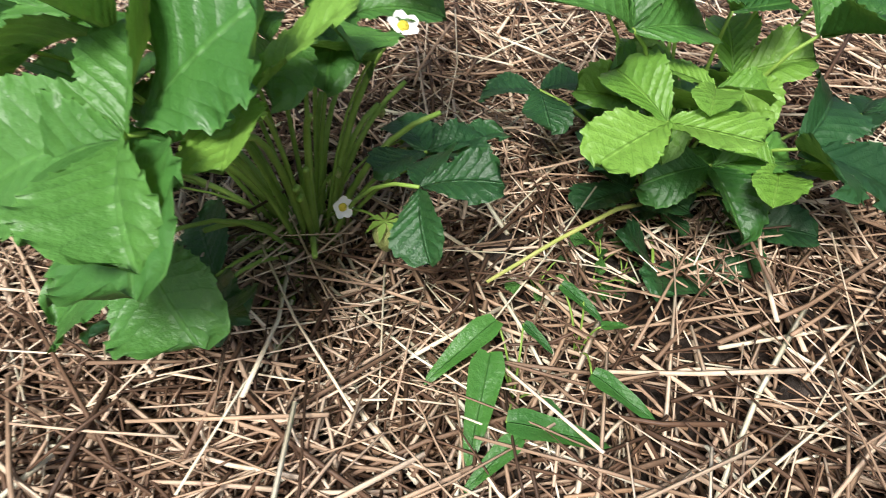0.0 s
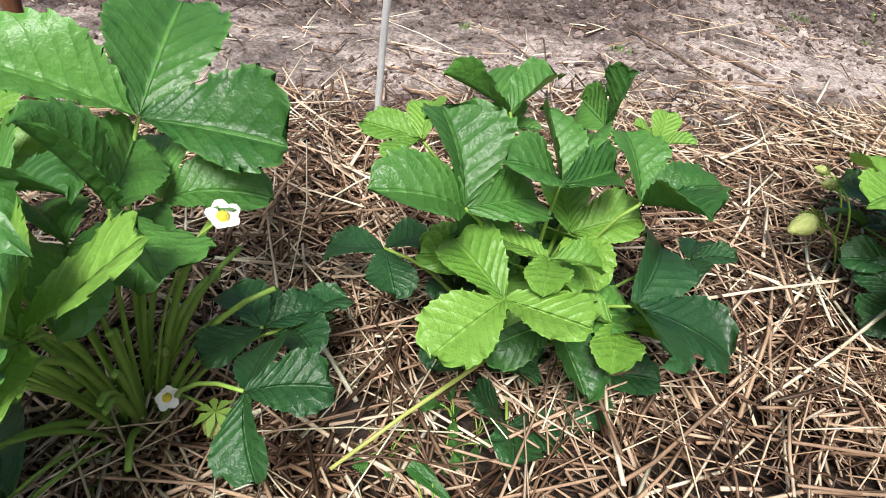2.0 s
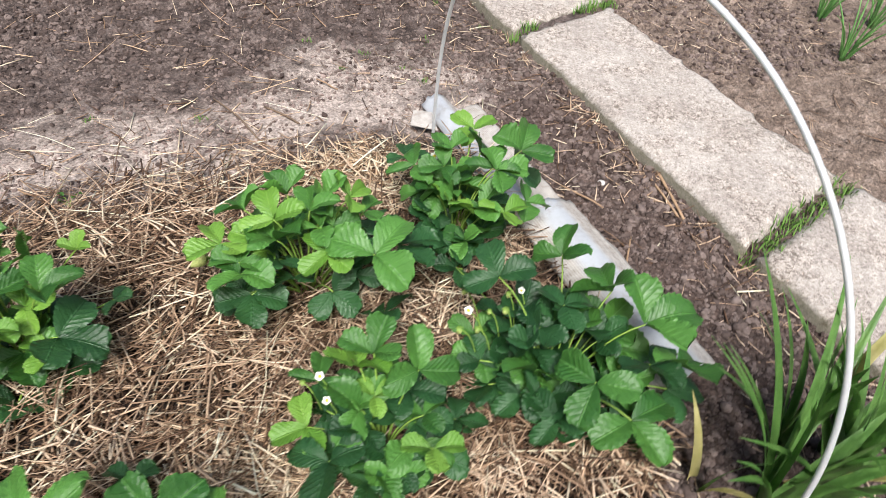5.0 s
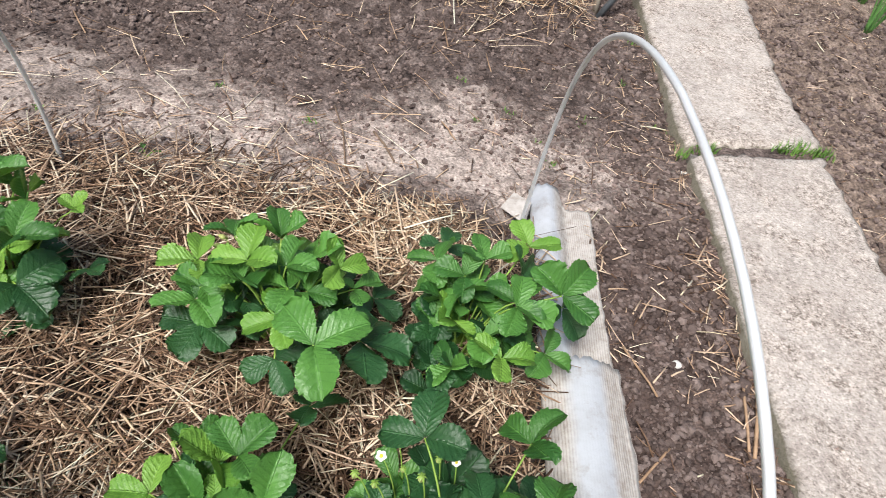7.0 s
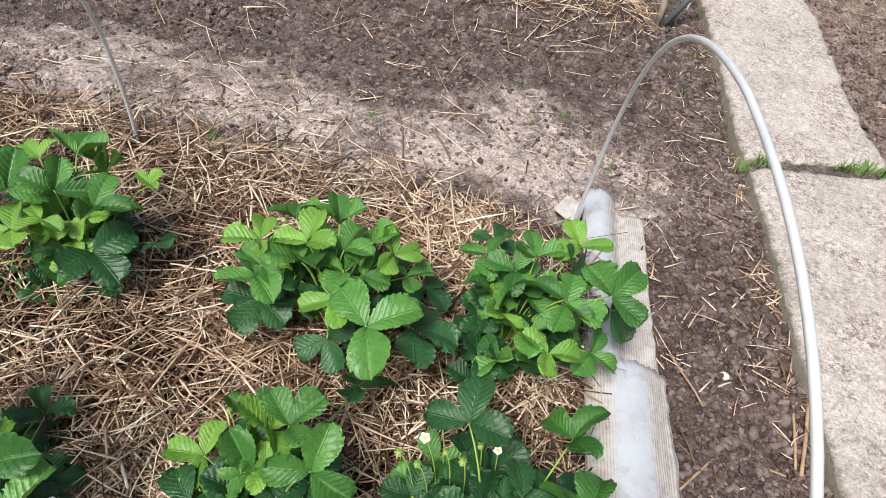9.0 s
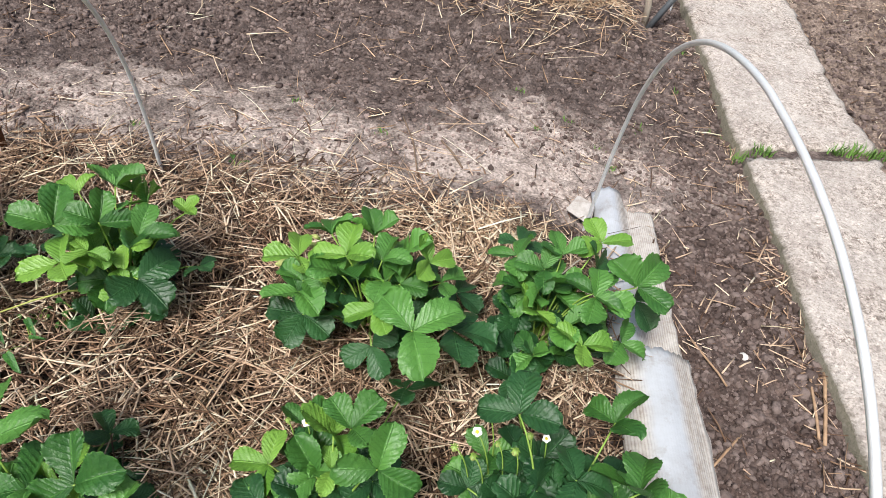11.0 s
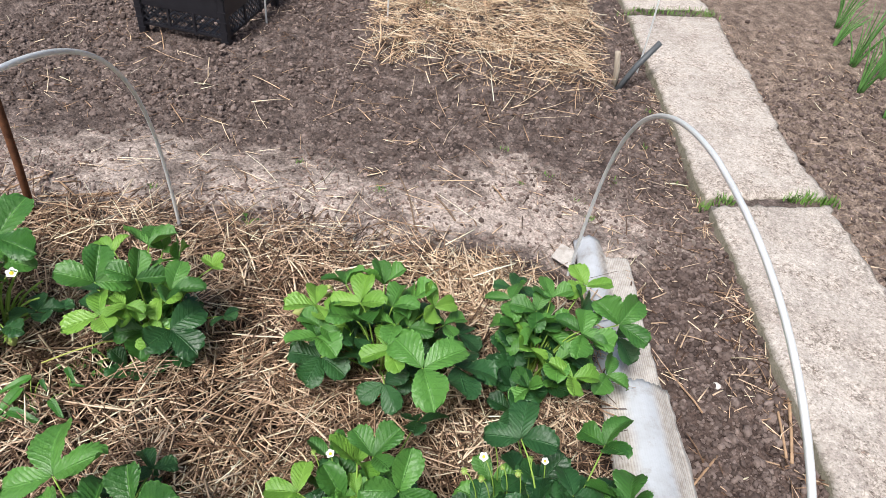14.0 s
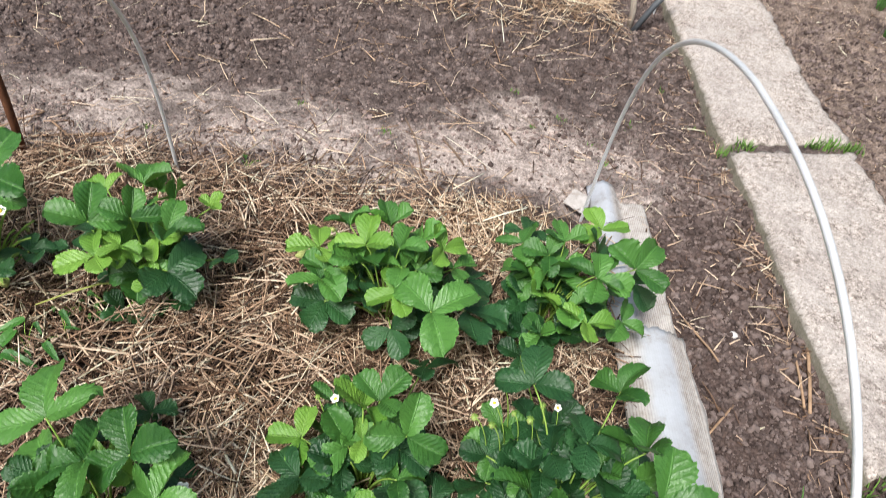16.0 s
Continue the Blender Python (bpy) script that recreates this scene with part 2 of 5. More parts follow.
SOIL, CLOD, DRY = soil_material(), clod_material(), clod_material("dry_clod", 1.55)
STRAW = straw_material("old_straw", (0.135, 0.078, 0.049), (0.465, 0.328, 0.228), (0.79, 0.635, 0.495))
# old brown lower straw, colour darkened for the shade in the mulch's gaps
MATTED_SHADED = straw_material("matted_shaded_straw", (0.045, 0.024, 0.015), (0.15, 0.084, 0.050), (0.35, 0.225, 0.142))
HAY = straw_material("fresh_straw", (0.27, 0.172, 0.105), (0.66, 0.480, 0.325), (0.84, 0.70, 0.535), 0.3)
LEAF = leaf_material("strawberry_leaf", (0.020, 0.090, 0.018), (0.112, 0.290, 0.056))
LEAF_YOUNG = leaf_material("young_strawberry_leaf", (0.092, 0.240, 0.030), (0.215, 0.405, 0.066))
LEAF_BROAD = leaf_material("broad_strawberry_leaf", (0.052, 0.170, 0.035), (0.100, 0.260, 0.055), 0.42, 1.0)
# dark green leaves, colour deepened further for shade inside the crowns
LEAF_DARK = leaf_material("dark_shaded_strawberry_leaf", (0.010, 0.046, 0.015), (0.036, 0.124, 0.038))
WEED = leaf_material("bindweed_leaf", (0.022, 0.105, 0.022), (0.070, 0.215, 0.038), 0.4, 0.12)
BLADE = plain_material("onion_leaf", [(0.3, (0.07, 0.19, 0.05)), (0.7, (0.17, 0.36, 0.10))], 20, 0.45, 0.4)
BLADE_DRY = plain_material("dry_leaf", [(0.3, (0.45, 0.42, 0.14)), (0.7, (0.62, 0.55, 0.28))], 20, 0.6)
STALK = plain_material("leaf_stalk", [(0.3, (0.15, 0.27, 0.035)), (0.7, (0.28, 0.42, 0.09))], 40, 0.5)
RUNNER = plain_material("runner", [(0.3, (0.28, 0.33, 0.07)), (0.7, (0.42, 0.43, 0.14))], 40, 0.5)
GRASS = plain_material("grass", [(0.3, (0.06, 0.15, 0.025)), (0.7, (0.17, 0.30, 0.06))], 30, 0.5)
PETAL = plain_material("petal", [(0.3, (0.78, 0.79, 0.76)), (0.7, (0.86, 0.86, 0.83))], 60, 0.55)
YELLOW = plain_material("flower_centre", [(0.3, (0.55, 0.45, 0.03)), (0.7, (0.75, 0.62, 0.08))], 300, 0.7, bumps=0.9)
BERRY = plain_material("green_berry", [(0.35, (0.30, 0.36, 0.10)), (0.65, (0.45, 0.48, 0.18))], 220, 0.45, bumps=0.9, distance=0.003)
def concrete_material():
    m, nt, b = mat("concrete", 0.92, 0.2)
    v = coords(nt)
    broad, mid = noise_tex(nt, v, 3.5, 5, 0.6), noise_tex(nt, v, 26, 5, 0.65)
    flake, grit = noise_tex(nt, v, 60, 6, 0.7, 0.5), noise_tex(nt, v, 240, 4, 0.7)
    f = maths(nt, "ADD", maths(nt, "MULTIPLY", broad, 0.5), maths(nt, "MULTIPLY", mid, 0.5))
    col = ramp(nt, f, [(0.35, (0.335, 0.30, 0.276)), (0.5, (0.42, 0.386, 0.358)), (0.64, (0.49, 0.455, 0.425))])
    col = mix(nt, 0.75, col, ramp(nt, maths(nt, "ADD", maths(nt, "MULTIPLY", flake, 0.6), maths(nt, "MULTIPLY", grit, 0.4)), [(0.36, (0.12, 0.10, 0.09)), (0.45, (0.46, 0.45, 0.44)), (0.68, (0.70, 0.69, 0.68))]), "OVERLAY")
    pebble = nt.nodes.new("ShaderNodeTexVoronoi")
    pebble.inputs["Scale"].default_value = 190.0
    nt.links.new(v, pebble.inputs["Vector"])
    tone = nt.nodes.new("ShaderNodeSeparateColor")
    nt.links.new(pebble.outputs["Color"], tone.inputs[0])
    col = mix(nt, 0.55, col, ramp(nt, tone.outputs[0], [(0.0, (0.2, 0.19, 0.18)), (0.18, (0.42, 0.41, 0.4)), (0.8, (0.54, 0.54, 0.54)), (1.0, (0.76, 0.75, 0.74))]), "OVERLAY")
    pit = ramp(nt, noise_tex(nt, v, 120, 3, 0.5), [(0.62, (0, 0, 0)), (0.67, (1, 1, 1))])
    col = mix(nt, maths(nt, "MULTIPLY", pit, 0.45), col, (0.11, 0.09, 0.075))
    # worn patches bare the dark grit, smooth skin stays between them
    worn = ramp(nt, noise_tex(nt, v, 6.5, 5, 0.65, 0.4), [(0.45, (0, 0, 0)), (0.58, (1, 1, 1))])
    grain = ramp(nt, noise_tex(nt, v, 75, 4, 0.75, 0.8), [(0.40, (0.16, 0.14, 0.125)), (0.50, (0.50, 0.49, 0.48)), (0.64, (0.66, 0.65, 0.64))])
    col = mix(nt, maths(nt, "MULTIPLY", worn, 0.8), col, grain, "OVERLAY")
    nt.links.new(col, b.inputs["Base Color"])
    zz = nt.nodes.new("ShaderNodeSeparateXYZ")
    nt.links.new(v, zz.inputs[0])
    foot = ramp(nt, maths(nt, "ADD", maths(nt, "MULTIPLY", zz.outputs["Z"], 10.0), maths(nt, "MULTIPLY", mid, 0.15)), [(0.34, (1, 1, 1)), (0.44, (0, 0, 0))])
    col = mix(nt, maths(nt, "MULTIPLY", foot, 0.75), col, (0.09, 0.085, 0.05))
    nt.links.new(col, b.inputs["Base Color"])
    flake = maths(nt, "SUBTRACT", flake, maths(nt, "ADD", maths(nt, "MULTIPLY", pebble.outputs["Distance"], 0.5), maths(nt, "MULTIPLY", pit, 0.4)))
    bump(nt, b, maths(nt, "ADD", maths(nt, "MULTIPLY", flake, 0.8), maths(nt, "ADD", maths(nt, "MULTIPLY", mid, 0.25), maths(nt, "MULTIPLY", grit, 0.4))), 0.8, 0.003)
    return m


CONCRETE = concrete_material()
def cement_material():
    """Fibre-cement: a smooth ridge coloured bluish for its sky sheen, ribbed beige on the flanks. UV: u across, v along
    in metres.
    """
    m, nt, b = mat("fibre_cement", 0.72, 0.3)
    v = coords(nt)
    uv = nt.nodes.new("ShaderNodeUVMap")
    sep = nt.nodes.new("ShaderNodeSeparateXYZ")
    nt.links.new(uv.outputs["UV"], sep.inputs[0])
    broad, mid = noise_tex(nt, v, 9, 5, 0.6), noise_tex(nt, v, 55, 5, 0.65)
    u = maths(nt, "ADD", sep.outputs["X"], maths(nt, "MULTIPLY", maths(nt, "SUBTRACT", broad, 0.5), 0.16))
    skin = ramp(nt, u, [(0.06, (0, 0, 0)), (0.22, (1, 1, 1)), (0.52, (1, 1, 1)), (0.64, (0, 0, 0))])
    rib = maths(nt, "ABSOLUTE", maths(nt, "SINE", maths(nt, "MULTIPLY", maths(nt, "ADD", sep.outputs["X"], maths(nt, "MULTIPLY", broad, 0.03)), 95.0)))
    ribbed = ramp(nt, maths(nt, "ADD", maths(nt, "MULTIPLY", rib, 0.18), maths(nt, "MULTIPLY", mid, 0.85)), [(0.36, (0.29, 0.255, 0.225)), (0.52, (0.41, 0.378, 0.345)), (0.7, (0.50, 0.472, 0.444))])
    # the sky's reflection on the smooth ridge is painted as bluish white
    smooth = ramp(nt, maths(nt, "ADD", maths(nt, "MULTIPLY", broad, 0.7), maths(nt, "MULTIPLY", mid, 0.3)), [(0.35, (0.36, 0.37, 0.39)), (0.6, (0.44, 0.465, 0.50))])
    dirt = ramp(nt, noise_tex(nt, v, 22, 6, 0.7), [(0.52, (0, 0, 0)), (0.68, (1, 1, 1))])
    col = mix(nt, skin, ribbed, smooth)
    col = mix(nt, maths(nt, "MULTIPLY", dirt, 0.45), col, (0.22, 0.175, 0.14))
    nt.links.new(col, b.inputs["Base Color"])
    bump(nt, b, maths(nt, "ADD", maths(nt, "MULTIPLY", rib, maths(nt, "SUBTRACT", 1.0, maths(nt, "MULTIPLY", skin, 0.85))), mid), 0.4, 0.002)
    return m


CEMENT = cement_material()
PIPE = plain_material("galvanised_pipe", [(0.3, (0.60, 0.62, 0.63)), (0.5, (0.72, 0.74, 0.75)), (0.7, (0.80, 0.82, 0.83))], 14, 0.36, 0.5, 0.35, 0.2)
RUST = plain_material("rusty_iron", [(0.3, (0.07, 0.03, 0.018)), (0.6, (0.17, 0.075, 0.04)), (0.8, (0.26, 0.13, 0.07))], 40, 0.9, 0.2, 0.2, 0.6)
BLACK = plain_material("black_plastic", [(0.3, (0.008, 0.008, 0.011)), (0.7, (0.02, 0.02, 0.026))], 30, 0.4, 0.5, bumps=0.1)
GREYPIPE = plain_material("dark_grey_plastic", [(0.3, (0.05, 0.055, 0.06)), (0.7, (0.10, 0.11, 0.12))], 30, 0.5, 0.4)
WOOD = plain_material("weathered_wood", [(0.3, (0.30, 0.25, 0.20)), (0.7, (0.50, 0.44, 0.36))], 30, 0.85, 0.2, stretch=(4, 4, 0.5))
BRICK = plain_material("orange_dead_leaf", [(0.3, (0.42, 0.10, 0.02)), (0.7, (0.66, 0.22, 0.05))], 40, 0.7)
TWIG = plain_material("twig_bark", [(0.3, (0.10, 0.065, 0.045)), (0.7, (0.24, 0.17, 0.12))], 60, 0.85)
STONE = plain_material("white_stone", [(0.3, (0.55, 0.52, 0.48)), (0.7, (0.72, 0.70, 0.66))], 60, 0.85)


# ---- mesh tools ----
rng = np.random.default_rng(7)


def part(name, bm, material, parent=None, label="", smooth=True):
    me = bpy.data.meshes.new(name)
    bm.to_mesh(me)
    bm.free()
    me.materials.append(material)
    if smooth:
        me.shade_smooth()
    ob = new(name, me)
    if parent is not None:
        ob.parent = parent
    if label:
        tagged(ob, label)
    return ob


def from_arrays(name, verts, faces, material, smooth=False):
    """One mesh from arrays of corners and of quads or triangles."""
    me = bpy.data.meshes.new(name)
    me.from_pydata(verts.tolist() if isinstance(verts, np.ndarray) else verts, [], faces.tolist() if isinstance(faces, np.ndarray) else faces)
    me.materials.append(material)
    if smooth:
        me.shade_smooth()
    return new(name, me)


def lattice(x, y, seed):
    ix, iy = np.floor(x).astype(np.int64), np.floor(y).astype(np.int64)
    fx, fy = x - ix, y - iy
    fx, fy = fx * fx * (3 - 2 * fx), fy * fy * (3 - 2 * fy)

    def h(a, b):
        v = (a * 374761393 + b * 668265263 + seed * 974634777) & 0x7FFFFFFF
        v = ((v ^ (v >> 13)) * 1274126177) & 0x7FFFFFFF
        return ((v ^ (v >> 16)) & 0xFFFF) / 65535.0
    top = h(ix, iy) * (1 - fx) + h(ix + 1, iy) * fx
    low = h(ix, iy + 1) * (1 - fx) + h(ix + 1, iy + 1) * fx
    return top * (1 - fy) + low * fy


def fractal(x, y, scale, seed=1, octaves=4):
    out, amp, total = 0.0, 1.0, 0.0
    for k in range(octaves):
        out = out + amp * (lattice(x * scale * 2 ** k, y * scale * 2 ** k, seed + k) - 0.5)
        total += amp
        amp *= 0.5
    return out / total


def tube(bm, points, radii, sides=8, caps=True):
    """A round tube along points."""
    points = [Vector(p) for p in points]
    rings = []
    ref = Vector((0.31, 0.17, 0.93)).normalized()
    for i, p in enumerate(points):
        d = (points[min(i + 1, len(points) - 1)] - points[max(i - 1, 0)]).normalized()
        if abs(d.dot(ref)) > 0.95:
            ref = Vector((0.9, 0.3, 0.1)).normalized()
        a = d.cross(ref).normalized()
        c = d.cross(a)
        r = radii[i] if isinstance(radii, (list, tuple)) else radii
        rings.append([bm.verts.new(p + r * (math.cos(2 * math.pi * k / sides) * a + math.sin(2 * math.pi * k / sides) * c)) for k in range(sides)])
    for ra, rb in zip(rings, rings[1:]):
        for k in range(sides):
            bm.faces.new((ra[k], ra[(k + 1) % sides], rb[(k + 1) % sides], rb[k]))
    if caps:
        bm.faces.new(rings[0][::-1])
        bm.faces.new(rings[-1])
    return bm


def box(bm, x0, y0, z0, x1, y1, z1, bevel=0.0):
    made = bmesh.ops.create_cube(bm, size=1, matrix=Matrix.LocRotScale(((x0 + x1) / 2, (y0 + y1) / 2, (z0 + z1) / 2), None, (x1 - x0, y1 - y0, z1 - z0)))
    if bevel:
        edges = {e for v in made["verts"] for e in v.link_edges}
        bmesh.ops.bevel(bm, geom=list(edges), offset=bevel, segments=2, affect="EDGES")
    return bm


# ---- ground ----
def graded(lo, hi, step, far):
    core = np.arange(lo, hi, step)
    out, d, p = [], step, hi
    while p < far:
        out.append(p)
        d *= 1.35
        p += d
    low, d, p = [], step, lo - step
    while p > -far:
        low.append(p)
        d *= 1.35
        p -= d
    return np.array(low[::-1] + list(core) + out)


def cells(x, y, size, seed):
    """Distance to the nearest of jittered points, 0 to about 1: rounded lumps."""
    u, v = x / size, y / size
    iu, iv = np.floor(u).astype(np.int64), np.floor(v).astype(np.int64)
    best = np.full(np.shape(u), 9.0)
    for du in (-1, 0, 1):
        for dv in (-1, 0, 1):
            a, b = iu + du, iv + dv
            h1 = (a * 73856093 ^ b * 19349663 ^ seed * 83492791) & 0x7FFFFFFF
            h2 = (h1 * 1103515245 + 12345) & 0x7FFFFFFF
            px, py = a + ((h1 >> 8) & 1023) / 1023.0, b + ((h2 >> 8) & 1023) / 1023.0
            best = np.minimum(best, (u - px) ** 2 + (v - py) ** 2)
    return np.minimum(1, np.sqrt(best))


def bed(x, y):
    """How far a place lies in the straw bed: 1 inside, 0 outside."""
    wob = 0.16 * fractal(x, y, 4.0, 31)
    far = 1.09 + 0.05 * np.sin(3.1 * x) - y + 1.4 * wob
    east = 1.42 - x + 0.5 * wob - 1.6 * np.maximum(0, -0.10 - y)
    west, south = x + 1.25 + 2.0 * wob, y + 0.68 + 1.2 * wob
    return np.clip(np.minimum(np.minimum(far / 0.20, east / 0.08), np.minimum(west, south) / 0.15), 0, 1)


def heap(x, y):
    """The straw-covered bed beyond the trodden strip."""
    wob = 0.25 * fractal(x, y, 3.0, 77)
    d = np.minimum(np.minimum(x - 0.36 + 0.10 * (y - 2.2), 1.57 - 0.07 * (y - 2.2) - x), y - 2.09 - 0.12 * np.abs(x - 1.1)) + 0.5 * wob
    return np.clip(d / 0.14, 0, 1)


def path_edges(y):
    """The two sides of the concrete path at y."""
    left = 1.969 - 0.078 * y
    right = np.where(y < 1.65, 2.496 - 0.115 * np.maximum(y, 0.3), 2.401 - 0.0506 * y)
    return left, right


def off_path(x, y, gap=0.0):
    left, right = path_edges(y)
    return (x < left - gap) | (x > right + gap)


def height(x, y):
    z = 0.05 * fractal(x, y, 1.3, 3, 3)
    packed = np.exp(-((y - 1.3) / 0.24) ** 2) * (x < 1.5)
    rough = 1 - 0.75 * packed
    z = z + rough * (0.030 * fractal(x, y, 9, 11, 3) + 0.022 * (0.5 - cells(x, y, 0.038, 5)) + 0.013 * (0.5 - cells(x, y, 0.024, 6)))
    z = z + 0.022 * bed(x, y) * (1 + 1.5 * fractal(x, y, 6, 23, 2))
    z = z + 0.09 * heap(x, y) * (1 + 1.6 * fractal(x, y, 7, 29, 2))
    left, right = path_edges(y)
    inside = np.clip(np.minimum(x - left - 0.014, right - 0.014 - x) / 0.012, 0, 1) * (y > -0.84) * (y < 5.19)
    z = z * (1 - inside) + inside * (0.030 + 0.010 * fractal(x, y, 30, 55, 2))
    z = z - 0.012 * np.clip(1 - np.abs(x - (left - 0.12)) / 0.15, 0, 1)
    return z


gx, gy = graded(-1.4, 3.4, 0.0115, 45.0), graded(-0.75, 3.5, 0.0115, 45.0)
GX, GY = np.meshgrid(gx, gy)
GZ = height(GX, GY)
nx, ny = len(gx), len(gy)
gi = np.arange(nx * ny).reshape(ny, nx)
gf = np.stack([gi[:-1, :-1], gi[:-1, 1:], gi[1:, 1:], gi[1:, :-1]], -1).reshape(-1, 4)
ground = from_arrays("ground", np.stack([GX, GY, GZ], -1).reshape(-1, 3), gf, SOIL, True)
tagged(ground, "bare brown garden soil, trodden pale strip and tilled rows", "soil", kind="structure")


def ground_z(x, y):
    return float(height(np.array([float(x)]), np.array([float(y)]))[0])


# ---- clods ----
def ico(level=1):
    bm = bmesh.new()
    bmesh.ops.create_icosphere(bm, subdivisions=level, radius=1)
    v = np.array([p.co[:] for p in bm.verts])
    f = np.array([[p.index for p in q.verts] for q in bm.faces])
    bm.free()
    return v, f


def clods(name, centres, sizes, label, level=2, material=None):
    V, F = ico(level)
    allv, allf = [], []
    for i, (c, s) in enumerate(zip(centres, sizes)):
        k = 1 + 0.6 * (rng.random(3) - 0.5)
        w = V * (1 + 0.38 * np.sin(V @ (rng.normal(size=(3, 3)) * 3.0) + rng.random(3) * 6).mean(1, keepdims=True) + (0.14 if level == 1 else 0.09) * rng.normal(size=(len(V), 1)))
        a = rng.random() * 6.28
        R = np.array([[math.cos(a), -math.sin(a), 0], [math.sin(a), math.cos(a), 0], [0, 0, 1]])
        allv.append((w * k * s * np.array([1, 1, 0.85])) @ R.T + c)
        allf.append(F + i * len(V))
    ob = from_arrays(name, np.concatenate(allv), np.concatenate(allf), material or CLOD, level > 1)
    return tagged(ob, label, "soil clods", kind="stuff")


def clod_field(count, x0, x1, y0, y1, small, large, keep, power=4.0):
    x, y = x0 + (x1 - x0) * rng.random(count), y0 + (y1 - y0) * rng.random(count)
    good = rng.random(count) < keep(x, y)
    x, y = x[good], y[good]
    s = small + (large - small) * rng.random(len(x)) ** power
    z = height(x, y) + 0.18 * s
    return np.stack([x, y, z], 1), s


def by_sheet(x, y):
    return (x < 1.545 + 0.1 * (0.9 - y)) & (y < 1.27) & (y > 0.0) & (x > 1.2)


def tilled(x, y):
    slab = ~off_path(x, y)
    packed = np.exp(-((y - 1.30) / 0.30) ** 2) * (x < 1.6)
    patch = np.clip(0.35 + 3.2 * fractal(x, y, 2.5, 91), 0.06, 1)
    trodden = np.exp(-((y - 1.27 - 0.1 * (x - 0.9)) / 0.24) ** 2) * (x < 1.68) > 0.3
    return np.where(slab | by_sheet(x, y) | trodden, 0, (1 - 0.99 * packed) * patch * (1 - bed(x, y)) * (1 - heap(x, y)))


c1, s1 = clod_field(18000, -1.2, 3.4, 1.0, 3.6, 0.0045, 0.0135, tilled, 3.5)
c2, s2 = clod_field(7000, 1.25, 1.98, -0.7, 1.5, 0.004, 0.015, lambda x, y: tilled(x, y) + 0.25 * (tilled(x, y) > 0), 5.0)
clods("soil_clods", np.concatenate([c1, c2]), np.concatenate([s1, s2]), "loose brown soil clods on tilled ground")


def crumbly(x, y):
    slab = ~off_path(x, y)
    packed = np.exp(-((y - 1.30) / 0.28) ** 2) * (x < 1.6)
    patch = np.clip(0.75 + 2.2 * fractal(x, y, 4.0, 191), 0.12, 1)
    return np.where(slab | by_sheet(x, y), 0, (1 - 0.99 * packed) * patch * (1 - 0.8 * bed(x, y)) * (1 - heap(x, y)))


c3, s3 = clod_field(52000, -1.2, 3.1, 1.05, 3.0, 0.0024, 0.0110, crumbly, 2.8)
c4, s4 = clod_field(26000, 1.25, 1.98, -0.7, 1.6, 0.0020, 0.0095, crumbly, 2.8)
clods("soil_crumbs", np.concatenate([c3, c4]), np.concatenate([s3, s4]), "fine crumbs of brown soil on tilled ground", 1)


def dry_strip(x, y):
    return np.exp(-((y - 1.27 - 0.1 * (x - 0.9)) / 0.22) ** 2) * (x < 1.62) * np.clip(0.5 + 2.0 * fractal(x, y, 5, 17), 0.05, 1) * (1 - bed(x, y))


c5, s5 = clod_field(22000, -1.2, 1.65, 0.95, 1.75, 0.0018, 0.0085, dry_strip)
clods("dry_crumbs", c5, s5, "pale dry crumbs on the trodden strip", 1, DRY)


# ---- straw ----
def straws(name, centres, lengths, widths, headings, tilts, material, label, category, steps=(-0.5, 0.0, 0.5)):
    """Bent, slightly flattened stems with a ring at each step."""
    n = len(centres)
    d = np.stack([np.cos(headings) * np.cos(tilts), np.sin(headings) * np.cos(tilts), np.sin(tilts)], 1)
    side = np.stack([-np.sin(headings), np.cos(headings), np.zeros(n)], 1)
    up = np.cross(d, side)
    bend_s, bend_u = 0.10 * rng.normal(size=n), 0.05 * rng.normal(size=n)
    rings = []
    for k, u in enumerate(steps):
        curve = 0.25 - u * u
        mid = centres + d * (u * lengths)[:, None] + side * (bend_s * curve * lengths)[:, None] + up * (bend_u * curve * lengths)[:, None]
        w = widths * (1 - 0.25 * (u + 0.5))
        ring = [mid + side * (a * w / 2)[:, None] + up * (c * w / 2)[:, None] for a, c in ((-1, 0), (0, 0.75), (1, 0), (0, -0.75))]
        rings.append(np.stack(ring, 1))
    c = 4 * len(steps)
    v = np.stack(rings, 1).reshape(n * c, 3)
    f = []
    for k in range(len(steps) - 1):
        for j in range(4):
            f.append((4 * k + j, 4 * k + (j + 1) % 4, 4 * k + 4 + (j + 1) % 4, 4 * k + 4 + j))
    f += [(3, 2, 1, 0), (c - 4, c - 3, c - 2, c - 1)]
    faces = (np.array(f)[None] + c * np.arange(n)[:, None, None]).reshape(-1, 4)
    ob = from_arrays(name, v, faces, material, True)
    return tagged(ob, label, category, kind="stuff")


def straw_field(count, x0, x1, y0, y1, keep, layer, long=0.17, short=0.03, low=0.003):
    x, y = x0 + (x1 - x0) * rng.random(count), y0 + (y1 - y0) * rng.random(count)
    good = rng.random(count) < keep(x, y)
    x, y = x[good], y[good]
    n = len(x)
    z = height(x, y) + low + layer * rng.random(n) ** 1.5
    L = short + (long - short) * rng.random(n) ** 1.6
    W = 0.0019 + 0.0038 * rng.random(n) ** 2.2
    head = 6.283 * rng.random(n)
    tilt = (0.15 + 1.2 * max(0, layer - 0.04) * 10) * rng.normal(size=n)
    return np.stack([x, y, z], 1), L, W, head, tilt


